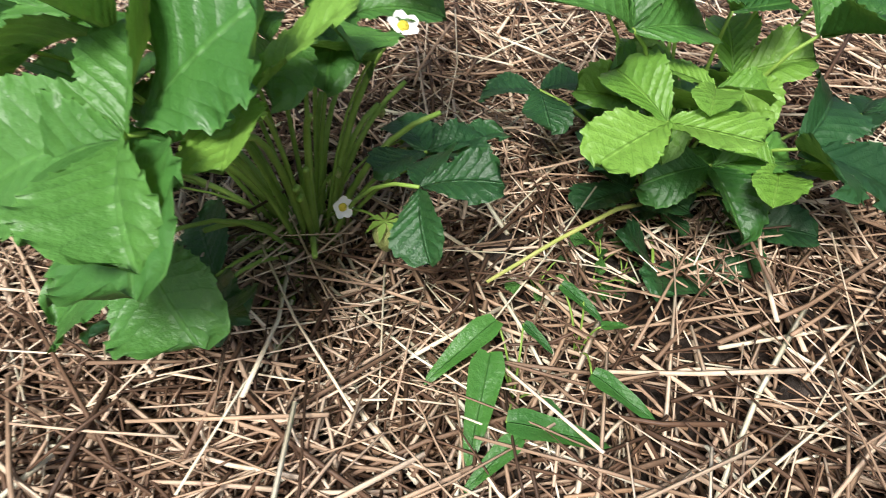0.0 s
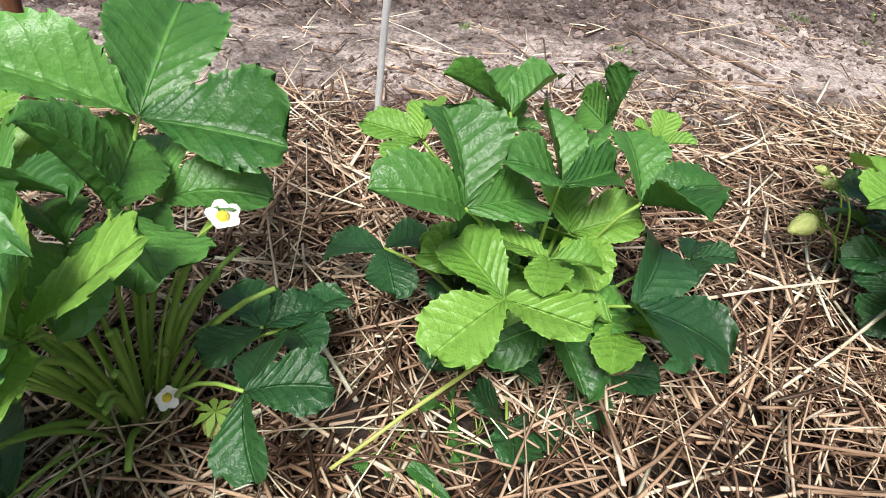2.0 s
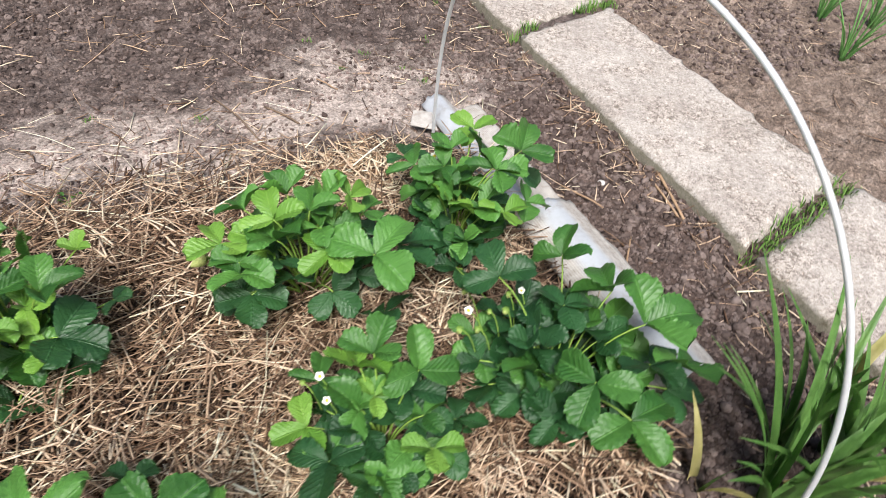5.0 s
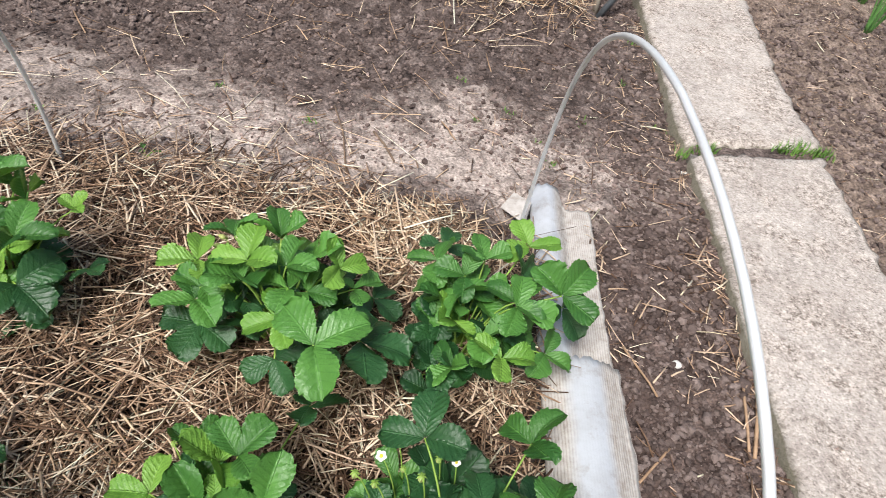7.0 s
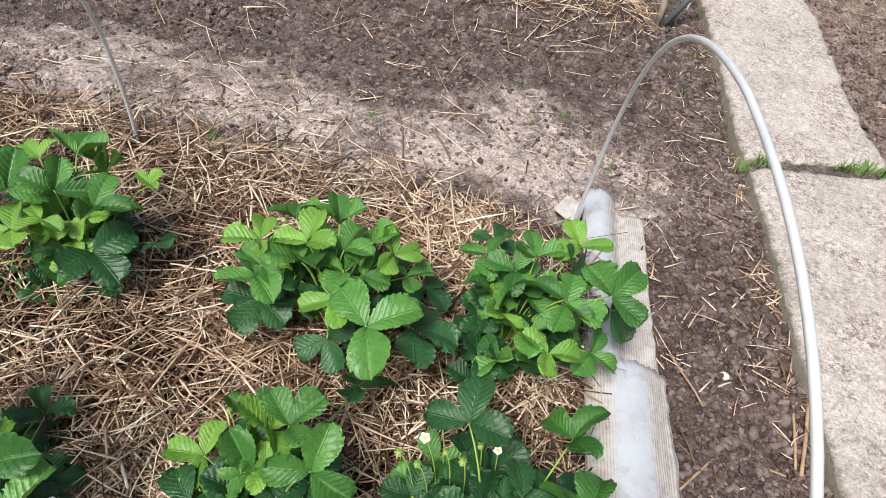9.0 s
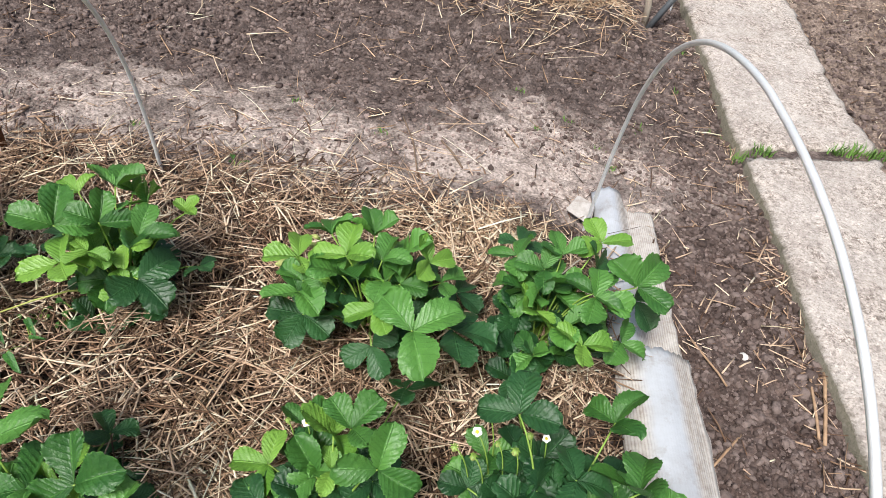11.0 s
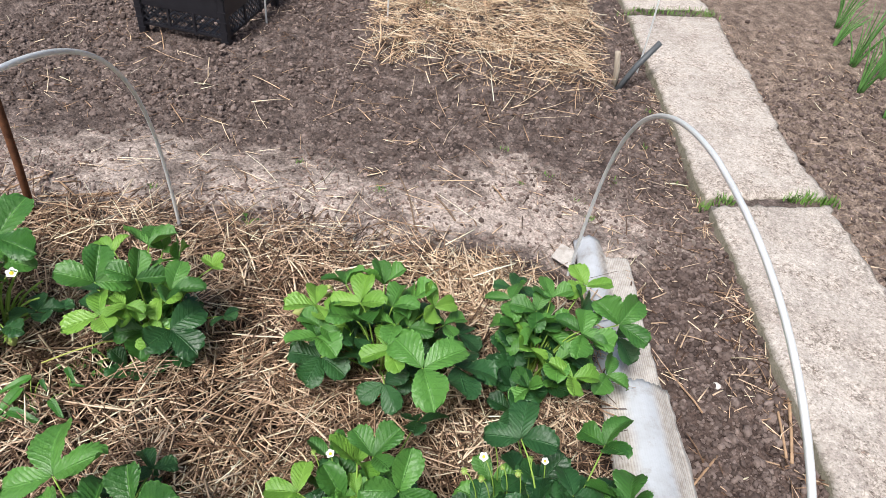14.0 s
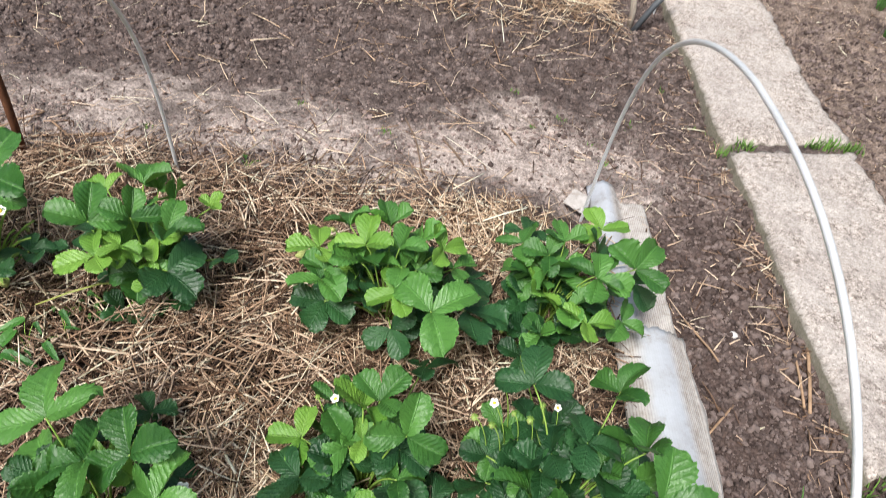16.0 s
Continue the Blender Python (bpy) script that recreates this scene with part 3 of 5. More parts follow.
def bed_cover(x, y):
    bare = np.clip(0.90 + 2.8 * fractal(x, y, 6.0, 51), 0.32, 1)
    thin = 1 - 0.55 * np.exp(-((x - 0.18) / 0.17) ** 2 - ((y - 0.33) / 0.13) ** 2)
    return bed(x, y) * bare * thin * np.clip(1.72 - 1.25 * y, 0.24, 1)


straws("straw_litter", *straw_field(42000, -1.4, 1.45, -0.8, 1.3, bed_cover, 0.024, 0.080, 0.015, 0.001), MATTED_SHADED, "short broken bits of old brown straw matted on the bed", "straw", (-0.5, 0.5))
straws("straw_mulch", *straw_field(52000, -1.4, 1.45, -0.8, 1.3, bed_cover, 0.036, 0.23, 0.04, 0.008), STRAW, "weathered pale brown straw mulch covering the strawberry bed", "straw")
straws("loose_straw", *straw_field(2600, -1.3, 1.4, -0.7, 1.15, bed_cover, 0.022, 0.26, 0.07, 0.034), STRAW, "long pale dry straws lying loose on the mulch", "straw")
def fresh_patch(cx, cy, spread):
    return lambda x, y: bed(x, y) * np.exp(-((x - cx) ** 2 + (y - cy) ** 2) / spread ** 2)


for cx, cy, spread, count in ((0.612, 0.082, 0.13, 3600), (1.053, 0.946, 0.15, 4200)):
    straws("fresh_straw", *straw_field(count, cx - 0.28, cx + 0.28, cy - 0.28, cy + 0.28, fresh_patch(cx, cy, spread), 0.03, 0.14, 0.03, 0.02), HAY, "brighter golden straw among the strawberry plants", "straw")


def strip_straw(x, y):
    edge = np.exp(-np.abs(x - (1.94 - 0.078 * y)) / 0.05) + 0.6 * (y < 1.2) * np.exp(-np.abs(x - (1.60 - 0.1 * y)) / 0.05)
    return np.where((x < 1.963 - 0.078 * y) & (x > 1.57 - 0.12 * (y - 0.5)), 0.05 + edge * np.clip(0.6 + 2.2 * fractal(x, y, 4, 133), 0.05, 1), 0)


straws("edge_straw", *straw_field(6500, 1.45, 2.02, -0.7, 2.5, strip_straw, 0.014, 0.10, 0.015, 0.004), STRAW, "bits of straw blown against the edges of the path and sheet", "straw")
def strewn(x, y):
    return np.clip(0.3 + 3 * fractal(x, y, 2.5, 143), 0, 1) * (1 - heap(x, y))


straws("long_stalks", *straw_field(260, -0.8, 1.3, 1.1, 2.3, strewn, 0.012, 0.26, 0.07, 0.006), HAY, "long dry stalks strewn on the bare soil", "straw")
straws("straw_heap", *straw_field(16000, 0.2, 1.75, 2.05, 4.2, heap, 0.050, 0.20), HAY, "fresh golden straw mulch heaped on the next bed", "straw")


def stem(name, ends, thick, material, label, category, group, lift=0.006):
    """A dry stem lying on the ground through the given places."""
    pts = []
    for (ax, ay), (bx, by) in zip(ends, ends[1:]):
        pts += [(ax + (bx - ax) * q, ay + (by - ay) * q) for q in (0.0, 0.25, 0.5, 0.75)]
    pts.append(ends[-1])
    z = [ground_z(*p) for p in pts]
    level = [max(z[max(0, i - 2):i + 3]) + lift for i in range(len(z))]
    bm = bmesh.new()
    tube(bm, [(x, y, h) for (x, y), h in zip(pts, level)], thick, 6)
    return tagged(part(name, bm, material), label, category, group)


for ends, thick in ((((-0.378, 1.005), (-0.17, 1.08)), 0.0032), (((-0.355, 1.092), (-0.257, 1.026)), 0.0030), (((-0.313, 0.943), (-0.228, 1.03), (-0.15, 1.085)), 0.0026), (((-0.29, 0.95), (-0.129, 1.036)), 0.0024), (((0.179, 1.119), (0.248, 1.033)), 0.0028), (((-0.474, 1.0), (-0.40, 1.131)), 0.0028), (((1.877, 0.675), (1.861, 0.502)), 0.0034), (((1.915, 0.69), (1.90, 0.60), (1.871, 0.489)), 0.0045), (((1.05, 1.434), (1.105, 1.365)), 0.0024), (((1.592, 0.362), (1.68, 0.47)), 0.0030), (((1.585, 0.70), (1.66, 0.585)), 0.0026)):
    stem("dry_stalk", ends, thick, HAY, "long pale dry stalk lying on bare soil", "straw", "stalks on the soil")
for ends, thick in ((((0.715, 1.412), (0.775, 1.28), (0.825, 1.107)), 0.0028), (((0.858, 1.318), (0.90, 1.27), (0.943, 1.205)), 0.0034)):
    stem("twig", ends, thick, TWIG, "thin dry brown twig on the trodden strip", "twig", "twigs on the soil")


def litter(x, y):
    near = np.exp(-np.abs(y - 1.06) / 0.15) * (x < 1.5)
    return (1 - bed(x, y)) * np.clip(0.24 + 0.8 * near + 1.2 * fractal(x, y, 3.0, 63), 0.03, 1) * off_path(x, y, 0.005)


straws("scattered_straw", *straw_field(16000, -1.5, 3.2, -0.6, 3.4, litter, 0.010, 0.09, 0.012), STRAW, "loose bits of straw strewn over bare soil", "straw")


# ---- concrete path ----
def slab(near_left, near_right, far_left, far_right, seed):
    """A cast slab between four corners, its long sides chipped and wavering."""
    r = np.random.default_rng(seed)
    bm = bmesh.new()
    a, b, c, d = (Vector((*p, 0)) for p in (near_left, near_right, far_left, far_right))
    nu, nv = 18, max(10, int((c - a).length / 0.028))
    rows = []
    el = er = 0.0
    for j in range(nv + 1):
        t = j / nv
        el, er = 0.8 * el + 0.0030 * r.normal(), 0.88 * er + 0.0068 * r.normal()
        left, right = a.lerp(c, t) + Vector((el, 0, 0)), b.lerp(d, t) + Vector((er, 0, 0))
        row = []
        for i in range(nu + 1):
            u = i / nu
            edge = min(u, 1 - u, t, 1 - t)
            p = left.lerp(right, u)
            z = 0.045 + 0.0010 * r.normal() - (0.011 + 0.006 * r.random() if edge == 0 else 0)
            row.append(bm.verts.new((p.x, p.y + (0.006 * r.normal() if j in (0, nv) else 0), z)))
        rows.append(row)
    for ra, rb in zip(rows, rows[1:]):
        for i in range(nu):
            bm.faces.new((ra[i], ra[i + 1], rb[i + 1], rb[i]))
    rim = [e for e in bm.edges if e.is_boundary]
    low = bmesh.ops.extrude_edge_only(bm, edges=rim)["geom"]
    for v in low:
        if isinstance(v, bmesh.types.BMVert):
            v.co.z = -0.06
    bmesh.ops.recalc_face_normals(bm, faces=bm.faces)
    return tagged(part("concrete_slab", bm, CONCRETE), "weathered pale concrete slab of the garden path", "path slab", "slabs of the garden path")


slab((2.03, -0.85), (2.55, -0.80), (1.946, 0.276), (2.448, 0.430), 100)
slab((1.942, 0.318), (2.441, 0.474), (1.852, 1.508), (2.312, 1.636), 101)
slab((1.838, 1.546), (2.318, 1.676), (1.707, 3.285), (2.226, 3.458), 102)
slab((1.692, 3.380), (2.226, 3.560), (1.56, 5.20), (2.13, 5.30), 103)


# ---- grass in the joints ----
def tufts(name, places, label, blades=26, tall=0.036):
    bm = bmesh.new()
    r = random.Random(5)
    for x, y, spread in places:
        for _ in range(blades):
            a, q = r.uniform(0, 6.28), r.uniform(0, 1)
            px, py = x + spread * q * math.cos(a), y + 0.8 * spread * q * math.sin(a)
            h, b = tall * r.uniform(0.25, 1.25), r.uniform(0, 6.28)
            w = 0.0022
            lean = Vector((math.cos(b), math.sin(b), 0)) * h * r.uniform(0.2, 0.9)
            s = Vector((-math.sin(b), math.cos(b), 0)) * w
            base = Vector((px, py, ground_z(px, py) - 0.002))
            p = [base - s, base + s, base + lean * 0.45 + Vector((0, 0, h * 0.7)) + s * 0.7, base + lean * 0.45 + Vector((0, 0, h * 0.7)) - s * 0.7, base + lean + Vector((0, 0, h))]
            v = [bm.verts.new(c) for c in p]
            bm.faces.new(v[:4])
            bm.faces.new((v[3], v[2], v[4]))
    return tagged(part(name, bm, GRASS), label, "grass", kind="stuff")


tufts("joint_grass", [(1.835, 1.540, 0.03), (1.870, 1.535, 0.045), (1.90, 1.550, 0.035), (1.925, 1.545, 0.02)] + [(2.17 + 0.026 * k, 1.622 + 0.007 * k + 0.008 * math.sin(2.6 * k), 0.030 + 0.018 * math.sin(1.9 * k) ** 2) for k in range(8)] + [(1.94 + 0.04 * k, 0.290 + 0.012 * k + 0.010 * math.sin(2.1 * k), 0.04 + 0.02 * math.sin(1.7 * k) ** 2) for k in range(13)] + [(1.71 + 0.06 * k, 3.335 + 0.020 * k + 0.012 * math.sin(2.3 * k), 0.06) for k in range(10)], "short green grass growing in the path joints")


# ---- pipes and stakes ----
def hoop(a, b, crest, top, far, near, radius, bow=(0.0, 0.0)):
    """A pipe bent into an arch from foot a over its crest to foot b; far and near give how square each half is, along and up."""
    a, b, c = (Vector((*p, 0)) for p in (a, b, crest))
    side = Vector((a.y - b.y, b.x - a.x, 0)).normalized()
    pts = []
    for k in range(61):
        th = math.pi * k / 60
        u, v = abs(math.cos(th)), math.sin(th)
        foot, (n, m), q = (a, far, bow[0]) if k <= 30 else (b, near, bow[1])
        p = c + (foot - c) * u ** (2 / n) + side * q * 4 * u * (1 - u)
        pts.append((p.x, p.y, top * max(0.0, v) ** (2 / m)))
    bm = bmesh.new()
    tube(bm, [(pts[0][0], pts[0][1], -0.06)] + pts + [(pts[-1][0], pts[-1][1], -0.06)], radius, 12)
    return tagged(part("hoop", bm, PIPE), "grey galvanised pipe bent into a hoop over the bed", "garden hoop", "hoops over the beds")


hoop((1.322, 1.042), (1.466, -0.305), (1.356, 0.445), 0.836, (1.9, 2.65), (2.48, 2.22), 0.0051, (-0.018, -0.001))
hoop((0.122, 0.938), (0.365, -0.645), (0.289, 0.076), 0.884, (2.24, 2.66), (1.85, 1.42), 0.0052, (0.0205, -0.006))
bm = bmesh.new()
tube(bm, [(-0.347, 0.915, -0.15), (-0.322, 0.922, 0.2), (-0.304, 0.930, 0.6), (-0.285, 0.938, 1.0)], 0.011, 10)
tagged(part("rusty_stake", bm, RUST), "rusty brown iron rod driven into the soil", "stake")


# ---- strawberry plants ----
def leaflet_mesh(name, seed, material, width=0.43, fold=0.16, droop=0.14, teeth=9, ruffle=0.0):
    """A toothed, pleated strawberry leaflet, one unit long from its stalk along x."""
    r = np.random.default_rng(seed)
    bm = bmesh.new()
    uvs = bm.loops.layers.uv.new("UVMap")
    cols, steps = 14, teeth * 4
    skew, wave, ph = 0.05 * r.normal(), 0.04 + 0.05 * r.random() + ruffle, 6.28 * r.random()
    curl, twist = 0.12 * r.normal(), 0.16 * r.normal()
    lift = r.normal(size=(2, teeth + 1))
    side_u = 0.10 * r.normal(size=2)
    rows, where = [], {}
    for i in range(steps + 1):
        u = i / steps
        w = width * 1.22 * u ** 0.74 * max(0.0, 1 - u ** 3.4) ** 0.5 + 0.012 * (1 - u)
        row = []
        for j in range(cols + 1):
            v = math.copysign(abs(2 * j / cols - 1) ** 0.92, 2 * j / cols - 1)
            k = 1 if v > 0 else 0
            x, y = 0.02 + 0.98 * u, w * v
            ridge = abs(math.sin(math.pi * (7 * u - 2.2 * abs(v) + 0.25 + side_u[k])))
            if j in (0, cols):
                t = (-0.62, -0.05, 0.48, 0.62)[i % 4] * min(1.0, 4 * u)
                y += math.copysign(0.050 * t, v) * (1.1 - 0.7 * u)
                x += 0.040 * t * (0.4 + u)
            z = fold * abs(y) * (1 - 0.35 * abs(v)) - droop * (u - 0.2) ** 2 + 0.034 * (ridge - 0.6) * min(1, 2.5 * abs(v)) * (1.15 - abs(v) ** 2) * (1.1 - 0.6 * u)
            z += wave * v * v * math.sin(6.0 * u + ph + (1.9 if v > 0 else 0)) * 0.7 + curl * v * abs(v) * u * width + twist * y * u
            z += (0.012 + 0.25 * ruffle) * abs(v) ** 3 * lift[k, i // 4]
            p = bm.verts.new((x, y + skew * u * u, z))
            where[p] = (0.5 + 0.5 * v, u)
            row.append(p)
        rows.append(row)
    for a, b in zip(rows, rows[1:]):
        for j in range(cols):
            f = bm.faces.new((a[j], a[j + 1], b[j + 1], b[j]))
            for lo in f.loops:
                lo[uvs].uv = where[lo.vert]
    bmesh.ops.remove_doubles(bm, verts=bm.verts, dist=1e-5)
    me = bpy.data.meshes.new(name)
    bm.to_mesh(me)
    bm.free()
    me.materials.append(material)
    me.shade_smooth()
    return me


LEAFLETS = {
    "g": [leaflet_mesh("leaflet", 10 + k, LEAF, 0.43 + 0.025 * (k % 3), 0.40 + 0.28 * (k % 4), 0.08 + 0.20 * (k % 3)) for k in range(8)],
    "y": [leaflet_mesh("leaflet", 30 + k, LEAF_YOUNG, 0.425 + 0.025 * (k % 3), 0.50 + 0.32 * (k % 3), 0.05 + 0.18 * (k % 3)) for k in range(5)],
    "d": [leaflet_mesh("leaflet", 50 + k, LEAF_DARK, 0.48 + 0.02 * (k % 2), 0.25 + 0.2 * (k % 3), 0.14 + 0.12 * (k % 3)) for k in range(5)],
    "b": [leaflet_mesh("leaflet", 70 + k, LEAF_BROAD, 0.55, 0.20 + 0.15 * k, 0.16 + 0.12 * k, 10, 0.05) for k in range(3)],
}
pick = random.Random(11)


def plant(x, y, label, group="strawberry plants in the bed"):
    ob = new("strawberry_plant")
    ob.location = (x, y, ground_z(x, y))
    return tagged(ob, label, "strawberry plant", group)


def stalk(owner, points, r0, r1, name="leaf_stalk", material=None):
    bm = bmesh.new()
    n = len(points)
    tube(bm, points, [r0 + (r1 - r0) * k / (n - 1) for k in range(n)], 6)
    ob = part(name, bm, material or STALK, owner)
    return ob


def arch(a, b, rise=0.35, n=7):
    """A stem that leaves the crown steeply and bends over to its end."""
    a, b = Vector(a), Vector(b)
    c = a.lerp(b, 0.35)
    c.z = a.z + (b.z - a.z) * 0.75 + rise * (b - a).length * 0.25
    return [(1 - t) ** 2 * a + 2 * t * (1 - t) * c + t * t * b for t in [k / (n - 1) for k in range(n)]]


def leaf(owner, cx, cy, cz, az, pitch, roll, size, tone="g", cup=8, spread=100, only="mlr"):
    """A three-part leaf: place of its joint, heading of the middle leaflet, tilt, length of a leaflet in metres."""
    o = owner.location
    end = Vector((cx, cy, cz)) - o
    foot = Vector((end.x * 0.12, end.y * 0.12, -0.005))
    st = stalk(owner, arch(foot, end), 0.0026, 0.0016)
    R = Matrix.Rotation(radians(az), 4, "Z") @ Matrix.Rotation(-radians(pitch), 4, "Y") @ Matrix.Rotation(radians(roll), 4, "X")
    for which, turn, scale in (("m", 0, 1.0), ("l", spread, 0.94), ("r", -spread, 0.94)):
        if which not in only:
            continue
        me = pick.choice(LEAFLETS[tone])
        lf = new("leaflet", me)
        lf.parent = st
        k = size * scale * pick.uniform(0.96, 1.04)
        lf.matrix_local = Matrix.Translation(end) @ R @ Matrix.Rotation(radians(turn), 4, "Z") @ Matrix.Rotation(-radians(cup), 4, "Y") @ Matrix.Diagonal((k, k * pick.uniform(0.94, 1.06), k, 1))
    return st


def fill(owner, count, reach, tall, seed, tones="gggd", size=0.06, dx=0.0, dy=0.0):
    """Leaves whose places in the crown cannot be told apart."""
    r = random.Random(seed)
    o = owner.location + Vector((dx, dy, 0))
    for k in range(count):
        a = 360 * (k + r.uniform(-0.3, 0.3)) / count
        q = r.uniform(0.35, 1.0)
        h = tall * (1.05 - 0.6 * q * q) * r.uniform(0.75, 1.0)
        if math.hypot(o.x + reach * q * math.cos(radians(a)) - 0.83, o.y + reach * q * math.sin(radians(a)) - 0.42) < 0.075:
            continue
        leaf(owner, o.x + reach * q * math.cos(radians(a)), o.y + reach * q * math.sin(radians(a)), o.z + h, a + r.uniform(-35, 35), 46 * (1 - q) - 16 * q + r.uniform(-22, 22), r.uniform(-28, 28), size * r.uniform(0.8, 1.1), r.choice(tones), r.uniform(8, 34), r.uniform(82, 108))


P1 = plant(-0.12, 0.46, "tall leafy strawberry plant with white flowers and a green berry")
P2 = plant(0.24, 0.53, "compact strawberry plant with bright young leaves")
P3 = plant(0.82, 0.53, "dense bushy strawberry plant in straw")
P4 = plant(1.20, 0.58, "strawberry plant leaning over the cement sheet")
P5 = plant(1.25, 0.12, "broad strawberry plant with open flowers beside the cement sheet")
P6 = plant(0.86, 0.10, "strawberry plant with white flowers in pale straw")
P7 = plant(0.40, -0.02, "large-leaved strawberry plant at the bed's near edge")
P8 = plant(-0.60, 0.33, "strawberry plant with white flowers beyond the tall one")
leaf(P2, 0.186, 0.437, 0.194, -143, -14, 3, 0.081, "y", 12, 101)
leaf(P2, 0.229, 0.471, 0.205, -112, 8, -1, 0.052, "y", 6, 99)
leaf(P2, 0.155, 0.490, 0.244, 100, 26, 21, 0.088, "g", 15, 83)
leaf(P2, 0.241, 0.517, 0.249, 104, 18, 25, 0.070, "g", 20, 86)
leaf(P2, 0.322, 0.516, 0.230, 7, -14, -0, 0.080, "g", 33, 89)
leaf(P2, 0.325, 0.468, 0.147, -26, -32, -4, 0.095, "d", 28, 87)
leaf(P2, 0.101, 0.555, 0.142, 153, -8, 1, 0.063, "d", -6, 122)
leaf(P2, 0.220, 0.625, 0.254, 103, -19, 5, 0.076, "g", 28, 75)
leaf(P2, 0.135, 0.610, 0.230, 152, -14, -5, 0.059, "y", 18, 82)
leaf(P2, 0.310, 0.593, 0.256, -12, 54, -9, 0.062, "g", 32, 102)
leaf(P2, 0.382, 0.621, 0.222, 66, 6, 4, 0.041, "y", 38, 99)
leaf(P2, 0.307, 0.457, 0.133, -115, 2, 0, 0.063, "y", 9, 98)
leaf(P2, 0.317, 0.578, 0.166, -101, -0, 11, 0.040, "y", 8, 104)
leaf(P2, 0.423, 0.548, 0.130, -22, 22, -10, 0.045, "d", 7, 76)
leaf(P2, 0.239, 0.499, 0.041, -76, 6, -11, 0.039, "d", -2, 80)
leaf(P2, 0.232, 0.661, 0.212, 74, 10, 8, 0.039, "g", 38, 101)
leaf(P1, -0.088, 0.533, 0.292, 80, 18, 16, 0.116, "g", 15, 91)
leaf(P1, -0.289, 0.567, 0.263, 153, -10, -8, 0.090, "y", 20, 95)
leaf(P1, -0.214, 0.534, 0.252, 94, 9, -0, 0.090, "y", 10, 98)
leaf(P1, -0.221, 0.446, 0.285, -124, -4, 13, 0.098, "g", 2, 99)
leaf(P1, -0.297, 0.412, 0.261, 174, -39, -33, 0.092, "g", 25, 91)
leaf(P1, -0.173, 0.318, 0.267, -69, -17, 30, 0.116, "b", 17, 94)
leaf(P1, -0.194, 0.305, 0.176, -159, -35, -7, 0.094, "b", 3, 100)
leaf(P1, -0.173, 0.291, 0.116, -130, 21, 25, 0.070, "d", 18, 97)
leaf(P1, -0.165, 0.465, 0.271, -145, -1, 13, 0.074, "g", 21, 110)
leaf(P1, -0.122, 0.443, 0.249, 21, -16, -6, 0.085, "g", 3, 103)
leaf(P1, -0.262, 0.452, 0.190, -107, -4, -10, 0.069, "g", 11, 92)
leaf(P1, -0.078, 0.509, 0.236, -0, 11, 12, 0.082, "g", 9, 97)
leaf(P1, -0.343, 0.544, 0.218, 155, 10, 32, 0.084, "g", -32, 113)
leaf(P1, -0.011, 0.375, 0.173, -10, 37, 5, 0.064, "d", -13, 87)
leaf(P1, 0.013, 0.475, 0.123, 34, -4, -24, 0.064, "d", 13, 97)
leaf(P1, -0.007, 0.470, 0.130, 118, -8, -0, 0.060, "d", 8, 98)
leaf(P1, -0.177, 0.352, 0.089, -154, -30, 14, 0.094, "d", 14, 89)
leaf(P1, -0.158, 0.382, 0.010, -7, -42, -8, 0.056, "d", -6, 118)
leaf(P1, -0.093, 0.452, 0.272, -158, 52, -6, 0.089, "g", 18, 97)
leaf(P1, -0.192, 0.369, 0.295, -174, -20, 28, 0.085, "g", 16, 92)
leaf(P1, -0.250, 0.442, 0.199, 156, -18, 0, 0.088, "g", 7, 98)
leaf(P1, -0.117, 0.351, 0.262, 12, 26, 2, 0.096, "y", 16, 95)
leaf(P1, -0.168, 0.293, 0.278, 176, -28, -19, 0.095, "g", 7, 101)
leaf(P3, 0.937, 0.387, 0.264, 34, 9, 3, 0.102, "g", 10, 101)
leaf(P3, 0.855, 0.448, 0.234, -156, -16, -6, 0.070, "y", 7, 96)
leaf(P3, 0.852, 0.418, 0.146, -46, -26, 33, 0.071, "d", 14, 91)
leaf(P3, 1.011, 0.450, 0.208, 3, -4, -15, 0.097, "d", 2, 77)
leaf(P3, 0.691, 0.465, 0.142, -101, -3, -4, 0.081, "d", 2, 78)
leaf(P3, 0.679, 0.484, 0.191, -136, 3, 1, 0.079, "g", 16, 96)
leaf(P3, 0.680, 0.508, 0.200, 62, -0, 3, 0.064, "g", 11, 97)
leaf(P3, 0.654, 0.566, 0.206, -158, 4, 6, 0.075, "y", 9, 97)
leaf(P3, 0.767, 0.541, 0.268, 86, 6, -19, 0.075, "y", 18, 100)
leaf(P3, 0.715, 0.611, 0.248, 106, -32, -4, 0.061, "g", 32, 95)
leaf(P3, 0.809, 0.614, 0.264, 110, -21, 1, 0.070, "g", 41, 95)
leaf(P3, 0.842, 0.541, 0.273, 73, -5, -22, 0.068, "g", 15, 85)
leaf(P3, 0.855, 0.508, 0.251, 172, -5, 16, 0.066, "g", 5, 98)
leaf(P3, 0.936, 0.572, 0.261, 138, 39, 15, 0.066, "y", 19, 105)
leaf(P3, 0.884, 0.582, 0.254, 10, 44, -12, 0.069, "g", 16, 95)
leaf(P3, 0.966, 0.576, 0.199, 41, -7, -21, 0.062, "g", 1, 100)
leaf(P3, 0.888, 0.520, 0.197, 167, -7, 16, 0.057, "d", 6, 96)
leaf(P3, 0.740, 0.541, 0.170, 7, 34, -13, 0.065, "d", 15, 99)
leaf(P3, 1.002, 0.614, 0.132, -29, -7, -17, 0.068, "d", 6, 96)
